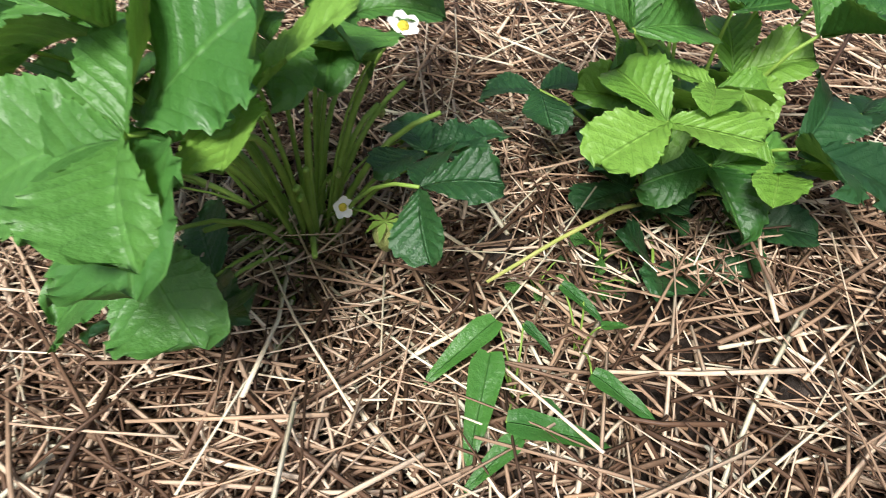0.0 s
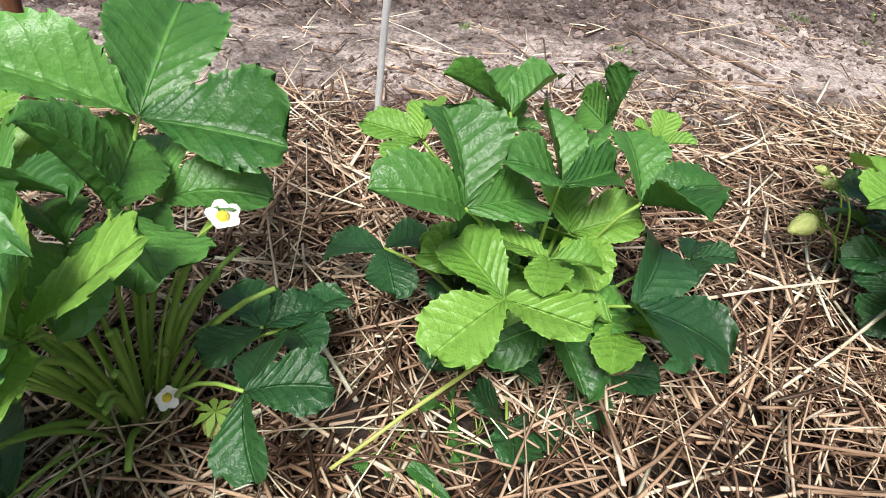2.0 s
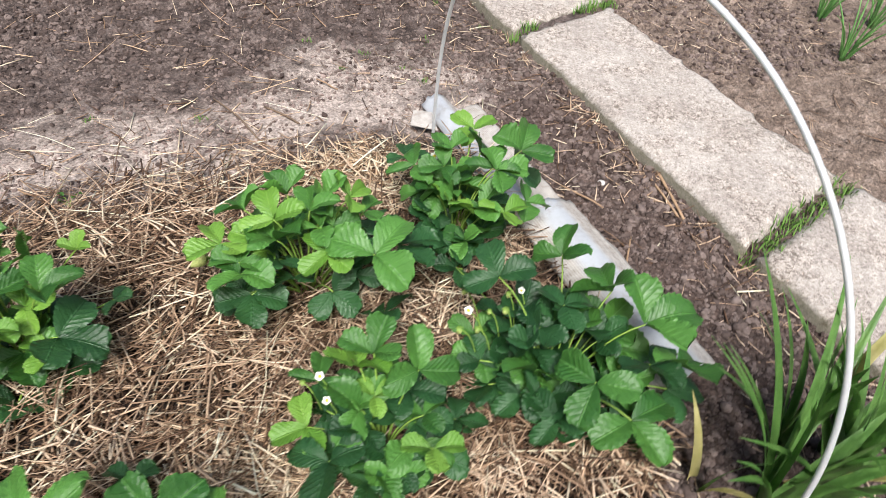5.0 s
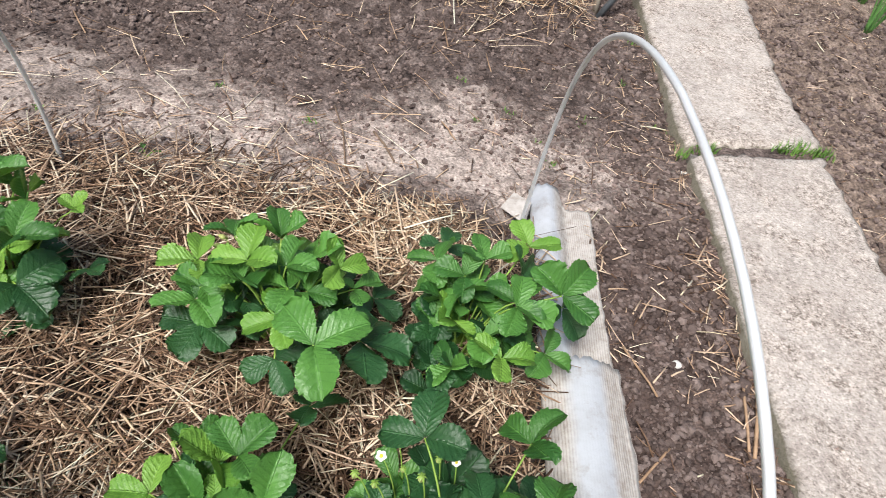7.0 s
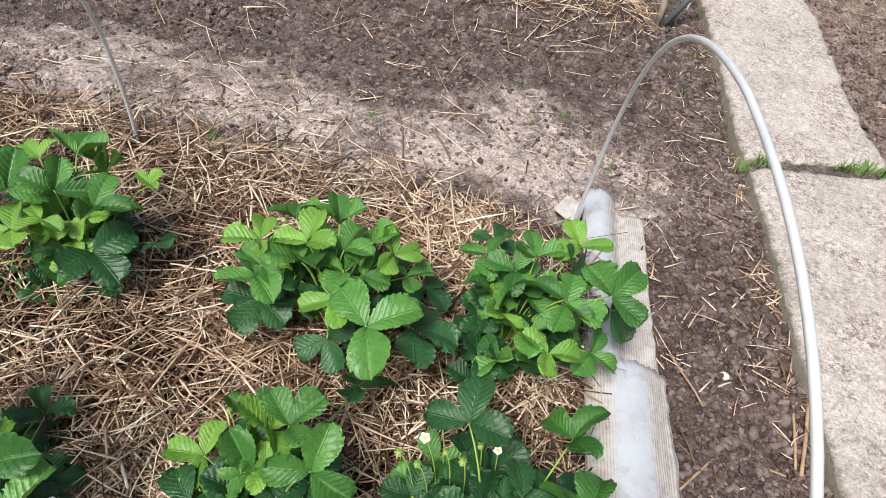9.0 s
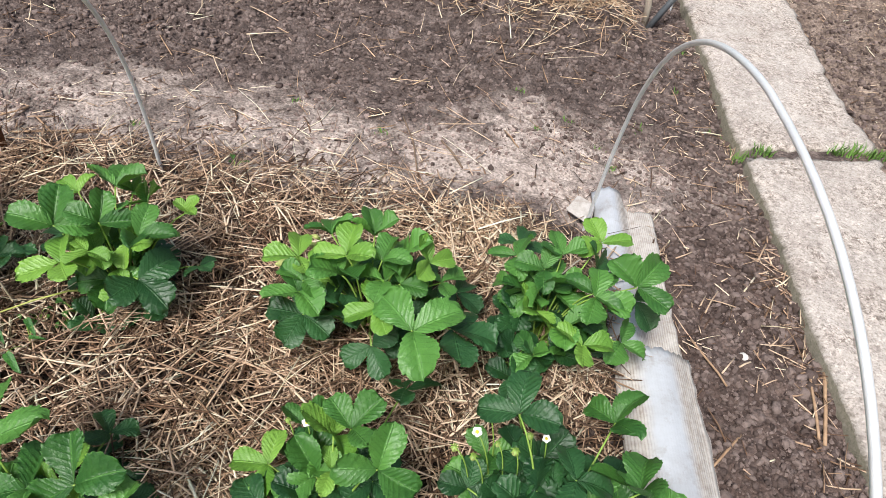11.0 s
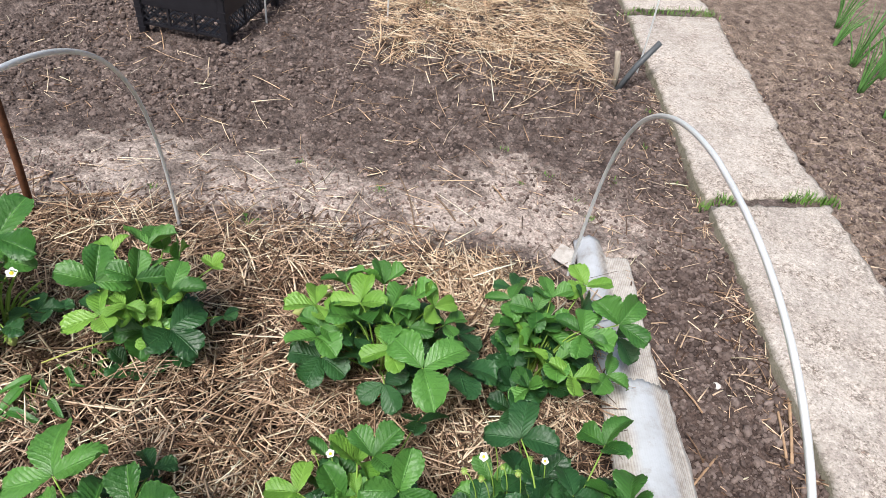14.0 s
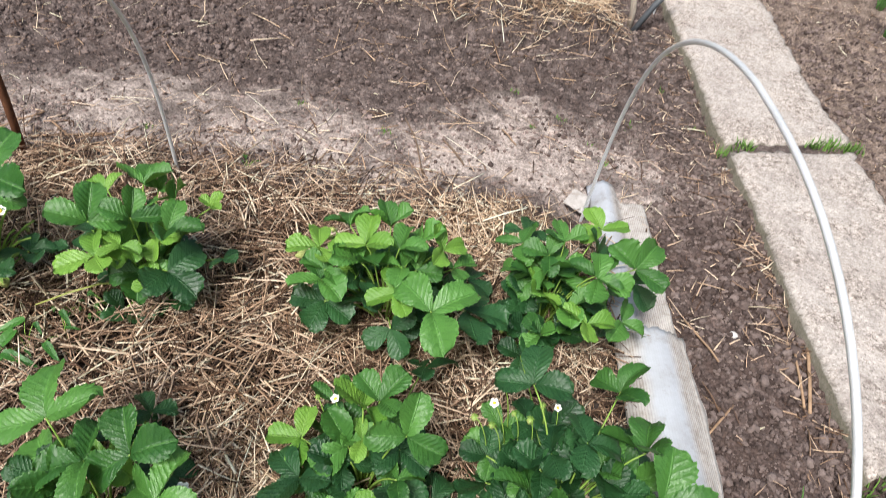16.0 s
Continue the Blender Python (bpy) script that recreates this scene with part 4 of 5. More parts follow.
leaf(P4, 1.375, 0.613, 0.261, 56, 11, 17, 0.087, "g", 22, 90)
leaf(P4, 1.284, 0.578, 0.255, 59, 7, 3, 0.070, "g", 11, 97)
leaf(P4, 1.287, 0.562, 0.260, -5, -11, 12, 0.075, "g", 7, 94)
leaf(P4, 1.274, 0.478, 0.204, -94, 3, -9, 0.069, "y", 15, 103)
leaf(P4, 1.179, 0.624, 0.251, 175, 2, -12, 0.063, "g", 12, 97)
leaf(P4, 1.171, 0.595, 0.226, -98, 15, 35, 0.071, "g", -2, 90)
leaf(P4, 1.118, 0.664, 0.235, 172, -23, -2, 0.069, "g", 5, 102)
leaf(P4, 1.215, 0.675, 0.252, 120, -8, 13, 0.066, "g", 24, 91)
leaf(P4, 1.306, 0.743, 0.247, 117, 5, -1, 0.073, "y", 7, 102)
leaf(P4, 1.297, 0.674, 0.226, 154, 51, 19, 0.072, "d", 19, 94)
leaf(P4, 1.170, 0.569, 0.099, -56, -3, 40, 0.060, "d", 15, 100)
leaf(P4, 1.368, 0.539, 0.161, -17, -21, 4, 0.063, "g", 7, 96)
leaf(P4, 1.404, 0.670, 0.158, -48, -23, 0, 0.075, "d", 6, 98)
leaf(P4, 1.265, 0.577, 0.155, -42, 15, -27, 0.070, "d", 13, 101)
leaf(P4, 1.130, 0.738, 0.200, 81, -9, 0, 0.062, "d", 8, 98)
leaf(P4, 1.123, 0.633, 0.178, -102, -13, 26, 0.059, "g", 2, 98)
leaf(P5, 1.388, 0.079, 0.235, -2, -8, 5, 0.105, "g", 30, 86)
leaf(P5, 1.370, 0.175, 0.233, -172, -20, 42, 0.086, "g", 34, 108)
leaf(P5, 1.231, 0.001, 0.226, -139, -28, 12, 0.085, "g", 7, 103)
leaf(P5, 1.292, -0.058, 0.156, -81, -5, -1, 0.094, "g", 7, 88)
leaf(P5, 1.340, 0.317, 0.203, 47, 18, -35, 0.075, "g", 20, 94)
leaf(P5, 1.154, 0.262, 0.258, 86, 11, -17, 0.081, "d", 13, 94)
leaf(P5, 1.440, 0.009, 0.169, -78, 8, -32, 0.082, "g", 18, 97)
leaf(P5, 1.392, 0.031, 0.163, -79, 19, -10, 0.075, "d", 11, 101)
leaf(P5, 1.430, -0.002, 0.105, -23, -16, -0, 0.077, "d", 10, 94)
leaf(P5, 1.202, 0.157, 0.203, -164, -36, 21, 0.075, "d", 6, 100)
leaf(P5, 1.265, 0.181, 0.222, 0, -7, -9, 0.073, "d", 1, 104)
leaf(P5, 1.092, 0.177, 0.114, 86, 14, 16, 0.056, "d", 5, 95)
leaf(P5, 1.099, 0.139, 0.078, 127, -34, 23, 0.082, "d", -0, 105)
leaf(P5, 1.249, 0.112, 0.144, -169, -23, 32, 0.059, "d", -1, 101)
leaf(P5, 1.150, 0.444, 0.094, 177, 20, -14, 0.058, "d", 13, 94)
leaf(P5, 1.198, 0.043, 0.062, -91, -5, -20, 0.073, "d", 11, 100)
leaf(P6, 0.935, 0.120, 0.241, 81, 33, 13, 0.076, "g", 18, 102)
leaf(P6, 0.873, 0.187, 0.228, 48, -0, -8, 0.072, "g", 28, 91)
leaf(P6, 0.844, 0.177, 0.211, -174, 22, 28, 0.076, "y", 25, 97)
leaf(P6, 0.854, 0.127, 0.185, 9, -11, -1, 0.047, "y", 6, 104)
leaf(P6, 0.731, 0.143, 0.119, -176, -8, -3, 0.069, "y", 11, 95)
leaf(P6, 0.752, 0.060, 0.131, -114, -2, 21, 0.082, "d", 18, 105)
leaf(P6, 0.915, -0.010, 0.203, -103, 16, -7, 0.058, "y", 7, 95)
leaf(P6, 0.851, 0.042, 0.118, -114, -17, -39, 0.055, "d", 2, 104)
leaf(P6, 0.930, 0.072, 0.167, 28, 1, -27, 0.054, "g", -2, 101)
leaf(P6, 0.839, 0.100, 0.146, 106, -9, 4, 0.050, "d", -1, 107)
leaf(P6, 0.775, 0.175, 0.099, -1, -30, 16, 0.058, "d", 2, 99)
leaf(P6, 1.001, 0.078, 0.100, -36, -3, -19, 0.060, "d", 12, 99)
leaf(P6, 0.942, 0.341, 0.136, 18, 9, -41, 0.071, "d", 2, 101)
leaf(P6, 0.925, 0.136, 0.156, -31, 4, -5, 0.070, "d", 9, 100)
leaf(P6, 0.808, 0.100, 0.095, 17, -14, -14, 0.047, "d", 6, 95)
leaf(P6, 0.772, 0.231, 0.120, 62, -12, 4, 0.061, "g", 7, 98)
leaf(P7, 0.339, 0.028, 0.261, 116, 8, -22, 0.097, "g", 9, 88)
leaf(P7, 0.496, -0.003, 0.250, 120, 12, -28, 0.085, "g", 6, 94)
leaf(P7, 0.410, -0.011, 0.211, -162, -14, 15, 0.087, "g", 5, 96)
leaf(P7, 0.559, -0.062, 0.231, 76, 14, -25, 0.087, "g", -4, 81)
leaf(P7, 0.432, 0.143, 0.112, 141, 2, 26, 0.052, "d", 13, 101)
leaf(P7, 0.360, -0.072, 0.142, 145, -6, 42, 0.053, "g", 14, 94)
leaf(P7, 0.481, -0.099, 0.193, 132, 7, -22, 0.056, "g", 16, 94)
leaf(P8, -0.435, 0.382, 0.195, 3, 8, -11, 0.057, "g", 7, 100)
# low inner leaves, mostly the dark tone that carries the crowns' shade
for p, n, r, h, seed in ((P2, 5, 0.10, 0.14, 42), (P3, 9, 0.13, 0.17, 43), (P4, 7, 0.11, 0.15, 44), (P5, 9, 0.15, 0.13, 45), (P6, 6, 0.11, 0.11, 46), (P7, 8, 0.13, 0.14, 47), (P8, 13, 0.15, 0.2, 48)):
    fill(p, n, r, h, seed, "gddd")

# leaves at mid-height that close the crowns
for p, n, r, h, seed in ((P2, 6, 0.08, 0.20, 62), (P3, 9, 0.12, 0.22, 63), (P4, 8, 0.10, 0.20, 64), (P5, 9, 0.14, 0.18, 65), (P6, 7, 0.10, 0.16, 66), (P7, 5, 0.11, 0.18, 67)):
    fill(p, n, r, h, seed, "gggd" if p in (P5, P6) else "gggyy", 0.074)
# lowest leaves all in the dark tone, painting shaded depth under the crowns
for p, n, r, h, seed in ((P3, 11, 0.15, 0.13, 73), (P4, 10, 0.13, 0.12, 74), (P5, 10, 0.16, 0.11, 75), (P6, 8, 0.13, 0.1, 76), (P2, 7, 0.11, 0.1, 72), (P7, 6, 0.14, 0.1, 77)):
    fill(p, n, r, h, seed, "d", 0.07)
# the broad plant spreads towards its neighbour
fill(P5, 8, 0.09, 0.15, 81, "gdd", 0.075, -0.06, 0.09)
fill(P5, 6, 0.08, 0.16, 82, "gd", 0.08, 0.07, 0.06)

# a small shoot in the straw of the next bed
P9 = plant(0.629, 2.647, "small strawberry shoot poking through the straw heap", "")
for dx, dy, turn in ((-0.03, 0.0, 170), (0.03, 0.01, 10), (0.0, -0.02, -80)):
    leaf(P9, P9.location.x + dx, P9.location.y + dy, P9.location.z + 0.085, turn, 5, 0, 0.038, "y", 12, 95)


# ---- flowers, buds and berries ----
def flower(owner, x, y, z, face, size=0.013):
    """A five-petalled white flower on a thin stem; face is the way it looks."""
    o = owner.location
    end = Vector((x, y, z)) - o
    st = stalk(owner, arch((0.01, 0.0, 0.0) if owner == P1 else (0.7 * end.x, 0.7 * end.y, 0.02), end, 0.5), 0.0014, 0.0011, "flower_stem")
    q = Vector(face).to_track_quat("Z", "Y").to_matrix().to_4x4()
    place = Matrix.Translation(end) @ q
    bm = bmesh.new()
    for k in range(5):
        a = 2 * math.pi * k / 5
        rows = []
        for i in range(5):
            u = i / 4
            w = 0.54 * size * math.sin(math.pi * min(1, 0.16 + 0.70 * u))
            row = []
            for v in (-1, 0, 1):
                r, t = size * (0.2 + 0.95 * u) - (0.08 * size * v * v * u), w * v
                row.append(bm.verts.new(place @ Vector((r * math.cos(a) - t * math.sin(a), r * math.sin(a) + t * math.cos(a), size * (0.30 * u * u + 0.12 * v * v)))))
            rows.append(row)
        for ra, rb in zip(rows, rows[1:]):
            for j in range(2):
                bm.faces.new((ra[j], ra[j + 1], rb[j + 1], rb[j]))
    fl = part("flower", bm, PETAL, st, "white petals")
    bm = bmesh.new()
    bmesh.ops.create_uvsphere(bm, u_segments=12, v_segments=8, radius=0.42 * size, matrix=place @ Matrix.Translation((0, 0, 0.1 * size)) @ Matrix.Diagonal((1, 1, 0.7, 1)))
    part("flower_centre", bm, YELLOW, st, "yellow flower centre")
    return st


def berry(owner, x, y, z, length, way=(0, 0, -1)):
    """A hanging strawberry with dimpled skin and a ruff of sepals."""
    o = owner.location
    way = Vector(way).normalized()
    top = Vector((x, y, z)) - 0.5 * length * way - o
    turn = Vector((0, 0, -1)).rotation_difference(way).to_matrix()
    st = stalk(owner, arch((0.0, 0.01, 0.0) if owner == P1 else (0.75 * top.x, 0.75 * top.y, 0.02), top, 0.8), 0.0015, 0.0012, "berry_stem")
    bm = bmesh.new()
    rows = []
    for i in range(11):
        u = i / 10
        r = length * 0.40 * math.sin(math.pi * (0.06 + 0.90 * u)) ** 0.7 * (1.1 - 0.55 * u)
        row = []
        for k in range(16):
            a = 2 * math.pi * (k + 0.5 * (i % 2)) / 16
            d = 1 - 0.05 * ((k + i) % 2)
            row.append(bm.verts.new(top + turn @ Vector((r * d * math.cos(a), r * d * math.sin(a), -length * u))))
        rows.append(row)
    for ra, rb in zip(rows, rows[1:]):
        for k in range(16):
            bm.faces.new((ra[k], ra[(k + 1) % 16], rb[(k + 1) % 16], rb[k]))
    bm.faces.new(rows[0])
    bm.faces.new(rows[-1][::-1])
    bmesh.ops.recalc_face_normals(bm, faces=bm.faces)
    part("berry", bm, BERRY, st, "unripe green berry")
    bm = bmesh.new()
    for k in range(7):
        a = 2 * math.pi * k / 7
        d, s = Vector((math.cos(a), math.sin(a), 0)), Vector((-math.sin(a), math.cos(a), 0))
        p = [Vector((0, 0, 0.002)), d * length * 0.28 + s * length * 0.10 + Vector((0, 0, 0.003)), d * length * 0.55 - Vector((0, 0, length * 0.16)), d * length * 0.28 - s * length * 0.10 + Vector((0, 0, 0.003))]
        p = [top + turn @ c for c in p]
        bm.faces.new([bm.verts.new(c) for c in p])
    part("calyx", bm, STALK, st)
    return st


up = (0.1, -0.3, 1)
flower(P1, -0.027, 0.471, 0.250, (0.25, -0.28, 0.95), 0.0115)
flower(P1, -0.080, 0.421, 0.105, (0.5, -0.6, 0.4), 0.0095)
flower(P1, -0.328, 0.428, 0.120, (-0.2, -0.5, 0.8), 0.015)
flower(P8, -0.448, 0.409, 0.100, up, 0.015)
for x, y, s in ((1.090, 0.250, 0.0085), (1.216, 0.264, 0.007)):
    flower(P5, x, y, 0.19, (-0.1, -0.5, 1), s)
for x, y, s in ((0.777, 0.227, 0.0085), (0.777, 0.172, 0.0075)):
    flower(P6, x, y, 0.14, (-0.2, -0.3, 1), s)
flower(P7, 0.564, -0.004, 0.15, (0.2, 0.2, 1), 0.011)
flower(P4, 1.185, 0.70, 0.22, (-0.1, -0.5, 0.8), 0.010)
berry(P1, -0.041, 0.405, 0.085, 0.036)
for x, y, z, s in ((-0.098, 0.468, 0.09, 0.010), (-0.031, 0.515, 0.10, 0.014), (-0.054, 0.540, 0.12, 0.013), (-0.09, 0.47, 0.10, 0.010)):
    berry(P1, x, y, z, s)
berry(P8, -0.44, 0.351, 0.09, 0.018)
berry(P3, 0.598, 0.609, 0.125, 0.040, (-1, -0.25, -0.25))
berry(P3, 0.651, 0.658, 0.150, 0.022, (-1, -0.1, 0.1))
berry(P3, 0.652, 0.682, 0.155, 0.018, (-1, 0.1, 0.25))
for x, y, s in ((1.054, 0.211, 0.017), (1.089, 0.201, 0.016), (1.162, 0.226, 0.018), (1.186, 0.263, 0.015), (1.102, 0.300, 0.015), (1.13, 0.235, 0.013)):
    berry(P5, x, y, 0.185, s)
berry(P6, 0.743, 0.221, 0.14, 0.013)
for x, y, z, s in ((1.13, 0.47, 0.09, 0.015), (1.16, 0.44, 0.08, 0.014), (1.10, 0.49, 0.11, 0.014)):
    berry(P4, x, y, z, s)

r = random.Random(77)
for k in range(16):
    a, q = r.uniform(0, 6.28), r.uniform(0.04, 0.13)
    stalk(P1, arch((0.012 * math.cos(a), 0.012 * math.sin(a), -0.005), (q * math.cos(a), q * math.sin(a), r.uniform(0.14, 0.24)), 0.4), 0.0040, 0.0024)

for k in range(9):
    a = 2.4 + 2.6 * (k + r.uniform(-0.3, 0.3)) / 8
    q = r.uniform(0.10, 0.19)
    stalk(P1, arch((0.014 * math.cos(a), 0.014 * math.sin(a), 0.0), (q * math.cos(a), q * math.sin(a), r.uniform(0.03, 0.12)), 0.25), 0.0036, 0.0024)

# the runner that reaches from the compact plant into bare soil
stalk(P2, [(0.0, 0.0, 0.03), Vector((0.168, 0.439, 0.095)) - P2.location, Vector((0.110, 0.404, 0.088)) - P2.location, Vector((0.048, 0.369, 0.070)) - P2.location], 0.0026, 0.0018, "runner", RUNNER)


# ---- bindweed in the straw ----
def arrow_mesh(seed):
    r = np.random.default_rng(seed)
    bm = bmesh.new()
    uvs = bm.loops.layers.uv.new("UVMap")
    rows, where = [], {}
    for i in range(15):
        u = i / 14
        w = 0.17 * (1 - u) ** 0.55 * (0.55 + 0.45 * min(1, u * 6)) + 0.004
        row = []
        for j in range(7):
            v = 2 * j / 6 - 1
            p = bm.verts.new((u, w * v, 0.35 * w * abs(v) - 0.12 * u * u + 0.012 * math.sin(9 * u + 2 * v)))
            where[p] = (0.5 + 0.5 * v, u)
            row.append(p)
        rows.append(row)
    for a, b in zip(rows, rows[1:]):
        for j in range(6):
            f = bm.faces.new((a[j], a[j + 1], b[j + 1], b[j]))
            for lo in f.loops:
                lo[uvs].uv = where[lo.vert]
    me = bpy.data.meshes.new("leaf")
    bm.to_mesh(me)
    bm.free()
    me.materials.append(WEED)
    me.shade_smooth()
    return me


ARROWS = [arrow_mesh(k) for k in range(3)]


def bindweed(x, y, leaves, label):
    ob = new("bindweed")
    ob.location = (x, y, ground_z(x, y))
    for k, (ax, ay, bx, by, z) in enumerate(leaves):
        a, b = Vector((ax, ay, z + 0.014)) - ob.location, Vector((bx, by, z + 0.006)) - ob.location
        st = stalk(ob, arch((0, 0, 0), a, 0.6), 0.0012, 0.0008, "stem")
        lf = new("leaf", ARROWS[k % 3])
        lf.parent = st
        d = b - a
        lf.matrix_local = Matrix.Translation(a) @ Matrix.Rotation(math.atan2(d.y, d.x), 4, "Z") @ Matrix.Rotation(-math.asin(max(-1, min(1, d.z / d.length))), 4, "Y") @ Matrix.Diagonal((d.length, d.length, d.length, 1))
    return tagged(ob, label, "weed", "weeds in the straw")


bindweed(0.07, 0.28, [(0.054, 0.324, -0.004, 0.273, 0.062), (0.048, 0.295, 0.029, 0.207, 0.060), (0.057, 0.235, 0.136, 0.226, 0.060), (0.076, 0.323, 0.101, 0.301, 0.06), (0.066, 0.224, 0.025, 0.188, 0.06), (0.087, 0.261, 0.106, 0.249, 0.05)], "field bindweed with narrow arrow-shaped green leaves in straw")
bindweed(0.13, 0.33, [(0.125, 0.277, 0.174, 0.242, 0.06), (0.111, 0.365, 0.147, 0.335, 0.06), (0.130, 0.351, 0.124, 0.379, 0.055), (0.141, 0.325, 0.170, 0.335, 0.055)], "small bindweed shoot creeping through straw")


def seedling(x, y, seed):
    r = random.Random(seed)
    ob = new("weed_seedling")
    ob.location = (x, y, ground_z(x, y))
    for k in range(6):
        a, h, q = r.uniform(0, 360), r.uniform(0.015, 0.04), r.uniform(0.008, 0.03)
        e = (q * math.cos(radians(a)), q * math.sin(radians(a)), h)
        st = stalk(ob, arch((0, 0, 0), e, 0.5, 5), 0.0009, 0.0006, "stem")
        lf = new("leaf", pick.choice(LEAFLETS["g"]))
        lf.parent = st
        s = r.uniform(0.012, 0.02)
        lf.matrix_local = Matrix.Translation(e) @ Matrix.Rotation(radians(a), 4, "Z") @ Matrix.Rotation(radians(r.uniform(-10, 40)), 4, "Y") @ Matrix.Diagonal((s, s, s, 1))
    return tagged(ob, "small green weed seedling sprouting through straw", "weed", "weeds in the straw")


for k, (x, y) in enumerate(((0.165, 0.432), (0.19, 0.425), (0.155, 0.408), (0.10, 0.402), (0.30, 1.02))):
    seedling(x, y, 200 + k)
tufts("path_weeds", [(1.724, 2.249, 0.05), (1.816, 1.644, 0.025), (1.771, 1.707, 0.02), (0.661, 1.321, 0.025), (0.35, 1.42, 0.02), (1.15, 1.50, 0.02), (1.52, 1.62, 0.03), (1.084, 1.716, 0.02), (1.376, 1.457, 0.03), (1.405, 1.361, 0.022), (-0.081, 1.154, 0.02), (1.269, 1.579, 0.03), (1.674, 1.93, 0.03)], "tiny green weeds sprouting from trodden soil", 16, 0.016)


# ---- fibre-cement edging ----
def sheet(name, ax, ay, bx, by, width, z0, seed, label, notch=0.0, ridge=0.56, band=0.18, rise=0.028):
    """A strip of corrugated sheet from a to b along its left edge."""
    r = np.random.default_rng(seed)
    a, b = Vector((ax, ay, 0)), Vector((bx, by, 0))
    d = (b - a).normalized()
    side = Vector((-d.y, d.x, 0))
    n, m = int((b - a).length / 0.02), 22
    jag0, jag1 = 0.006 * r.normal(size=m + 1), 0.005 * r.normal(size=m + 1)
    if notch:
        jag0 = jag0 + notch * np.clip((np.arange(m + 1) / m - 0.50) / 0.06, 0, 1)
    bm = bmesh.new()
    uvs = bm.loops.layers.uv.new("UVMap")
    rows, where = [], {}
    edge = 0.0
    for i in range(n + 1):
        edge = 0.8 * edge + 0.0022 * r.normal()
        row = []
        for j in range(m + 1):
            u = j / m
            w = width * u + (edge if j == m else 0)
            z = rise * math.sin(math.pi * min(1, u / ridge)) ** 1.0 * (1 if u < ridge else 0) + (0.012 * (u - ridge) if u > ridge else 0)
            end = jag0[j] * max(0, 1 - i / 5) if i < 5 else (jag1[j] if i == n else 0)
            p = a + d * ((b - a).length * i / n + end) + side * w
            row.append(bm.verts.new((p.x, p.y, z0 + z)))
            where[row[-1]] = (u + band, 0.02 * i)
        rows.append(row)
    under = [[bm.verts.new(v.co - Vector((0, 0, 0.006))) for v in row] for row in rows]
    for ra, rb, la, lb in zip(rows, rows[1:], under, under[1:]):
        for j in range(m):
            bm.faces.new((ra[j], ra[j + 1], rb[j + 1], rb[j]))
            bm.faces.new((la[j], lb[j], lb[j + 1], la[j + 1]))
        for j in (0, m):
            bm.faces.new((ra[j], rb[j], lb[j], la[j]))
    for k in (0, n):
        for j in range(m):
            bm.faces.new((rows[k][j], rows[k][j + 1], under[k][j + 1], under[k][j]))
    for f in bm.faces:
        for lo in f.loops:
            lo[uvs].uv = where.get(lo.vert, (0.9, 0.0))
    bmesh.ops.recalc_face_normals(bm, faces=bm.faces)
    return tagged(part(name, bm, CEMENT), label, "edging sheet", "edging of the bed")


sheet("cement_sheet", 1.338, 1.195, 1.393, 0.56, 0.170, 0.024, 1, "broken pale grey corrugated fibre-cement strip edging the bed", 0.07)
sheet("cement_sheet", 1.384, 0.605, 1.437, 0.02, 0.182, 0.044, 2, "broken whitish corrugated fibre-cement strip overlapping another", 0.0, 0.96, -0.15, 0.032)
bm = bmesh.new()
v = [bm.verts.new(c) for c in ((1.262, 1.085, 0.036), (1.332, 1.030, 0.040), (1.345, 1.115, 0.046), (1.295, 1.150, 0.040))]
low = [bm.verts.new(c.co - Vector((0, 0, 0.006))) for c in v]
bm.faces.new(v)
bm.faces.new(low[::-1])
for k in range(4):
    bm.faces.new((v[k], low[k], low[(k + 1) % 4], v[(k + 1) % 4]))
bmesh.ops.recalc_face_normals(bm, faces=bm.faces)
bmesh.ops.bevel(bm, geom=bm.edges[:], offset=0.0015, segments=1, affect="EDGES")
tagged(part("cement_fragment", bm, CEMENT, smooth=False), "flat broken piece of fibre-cement beside the sheet", "fragment")


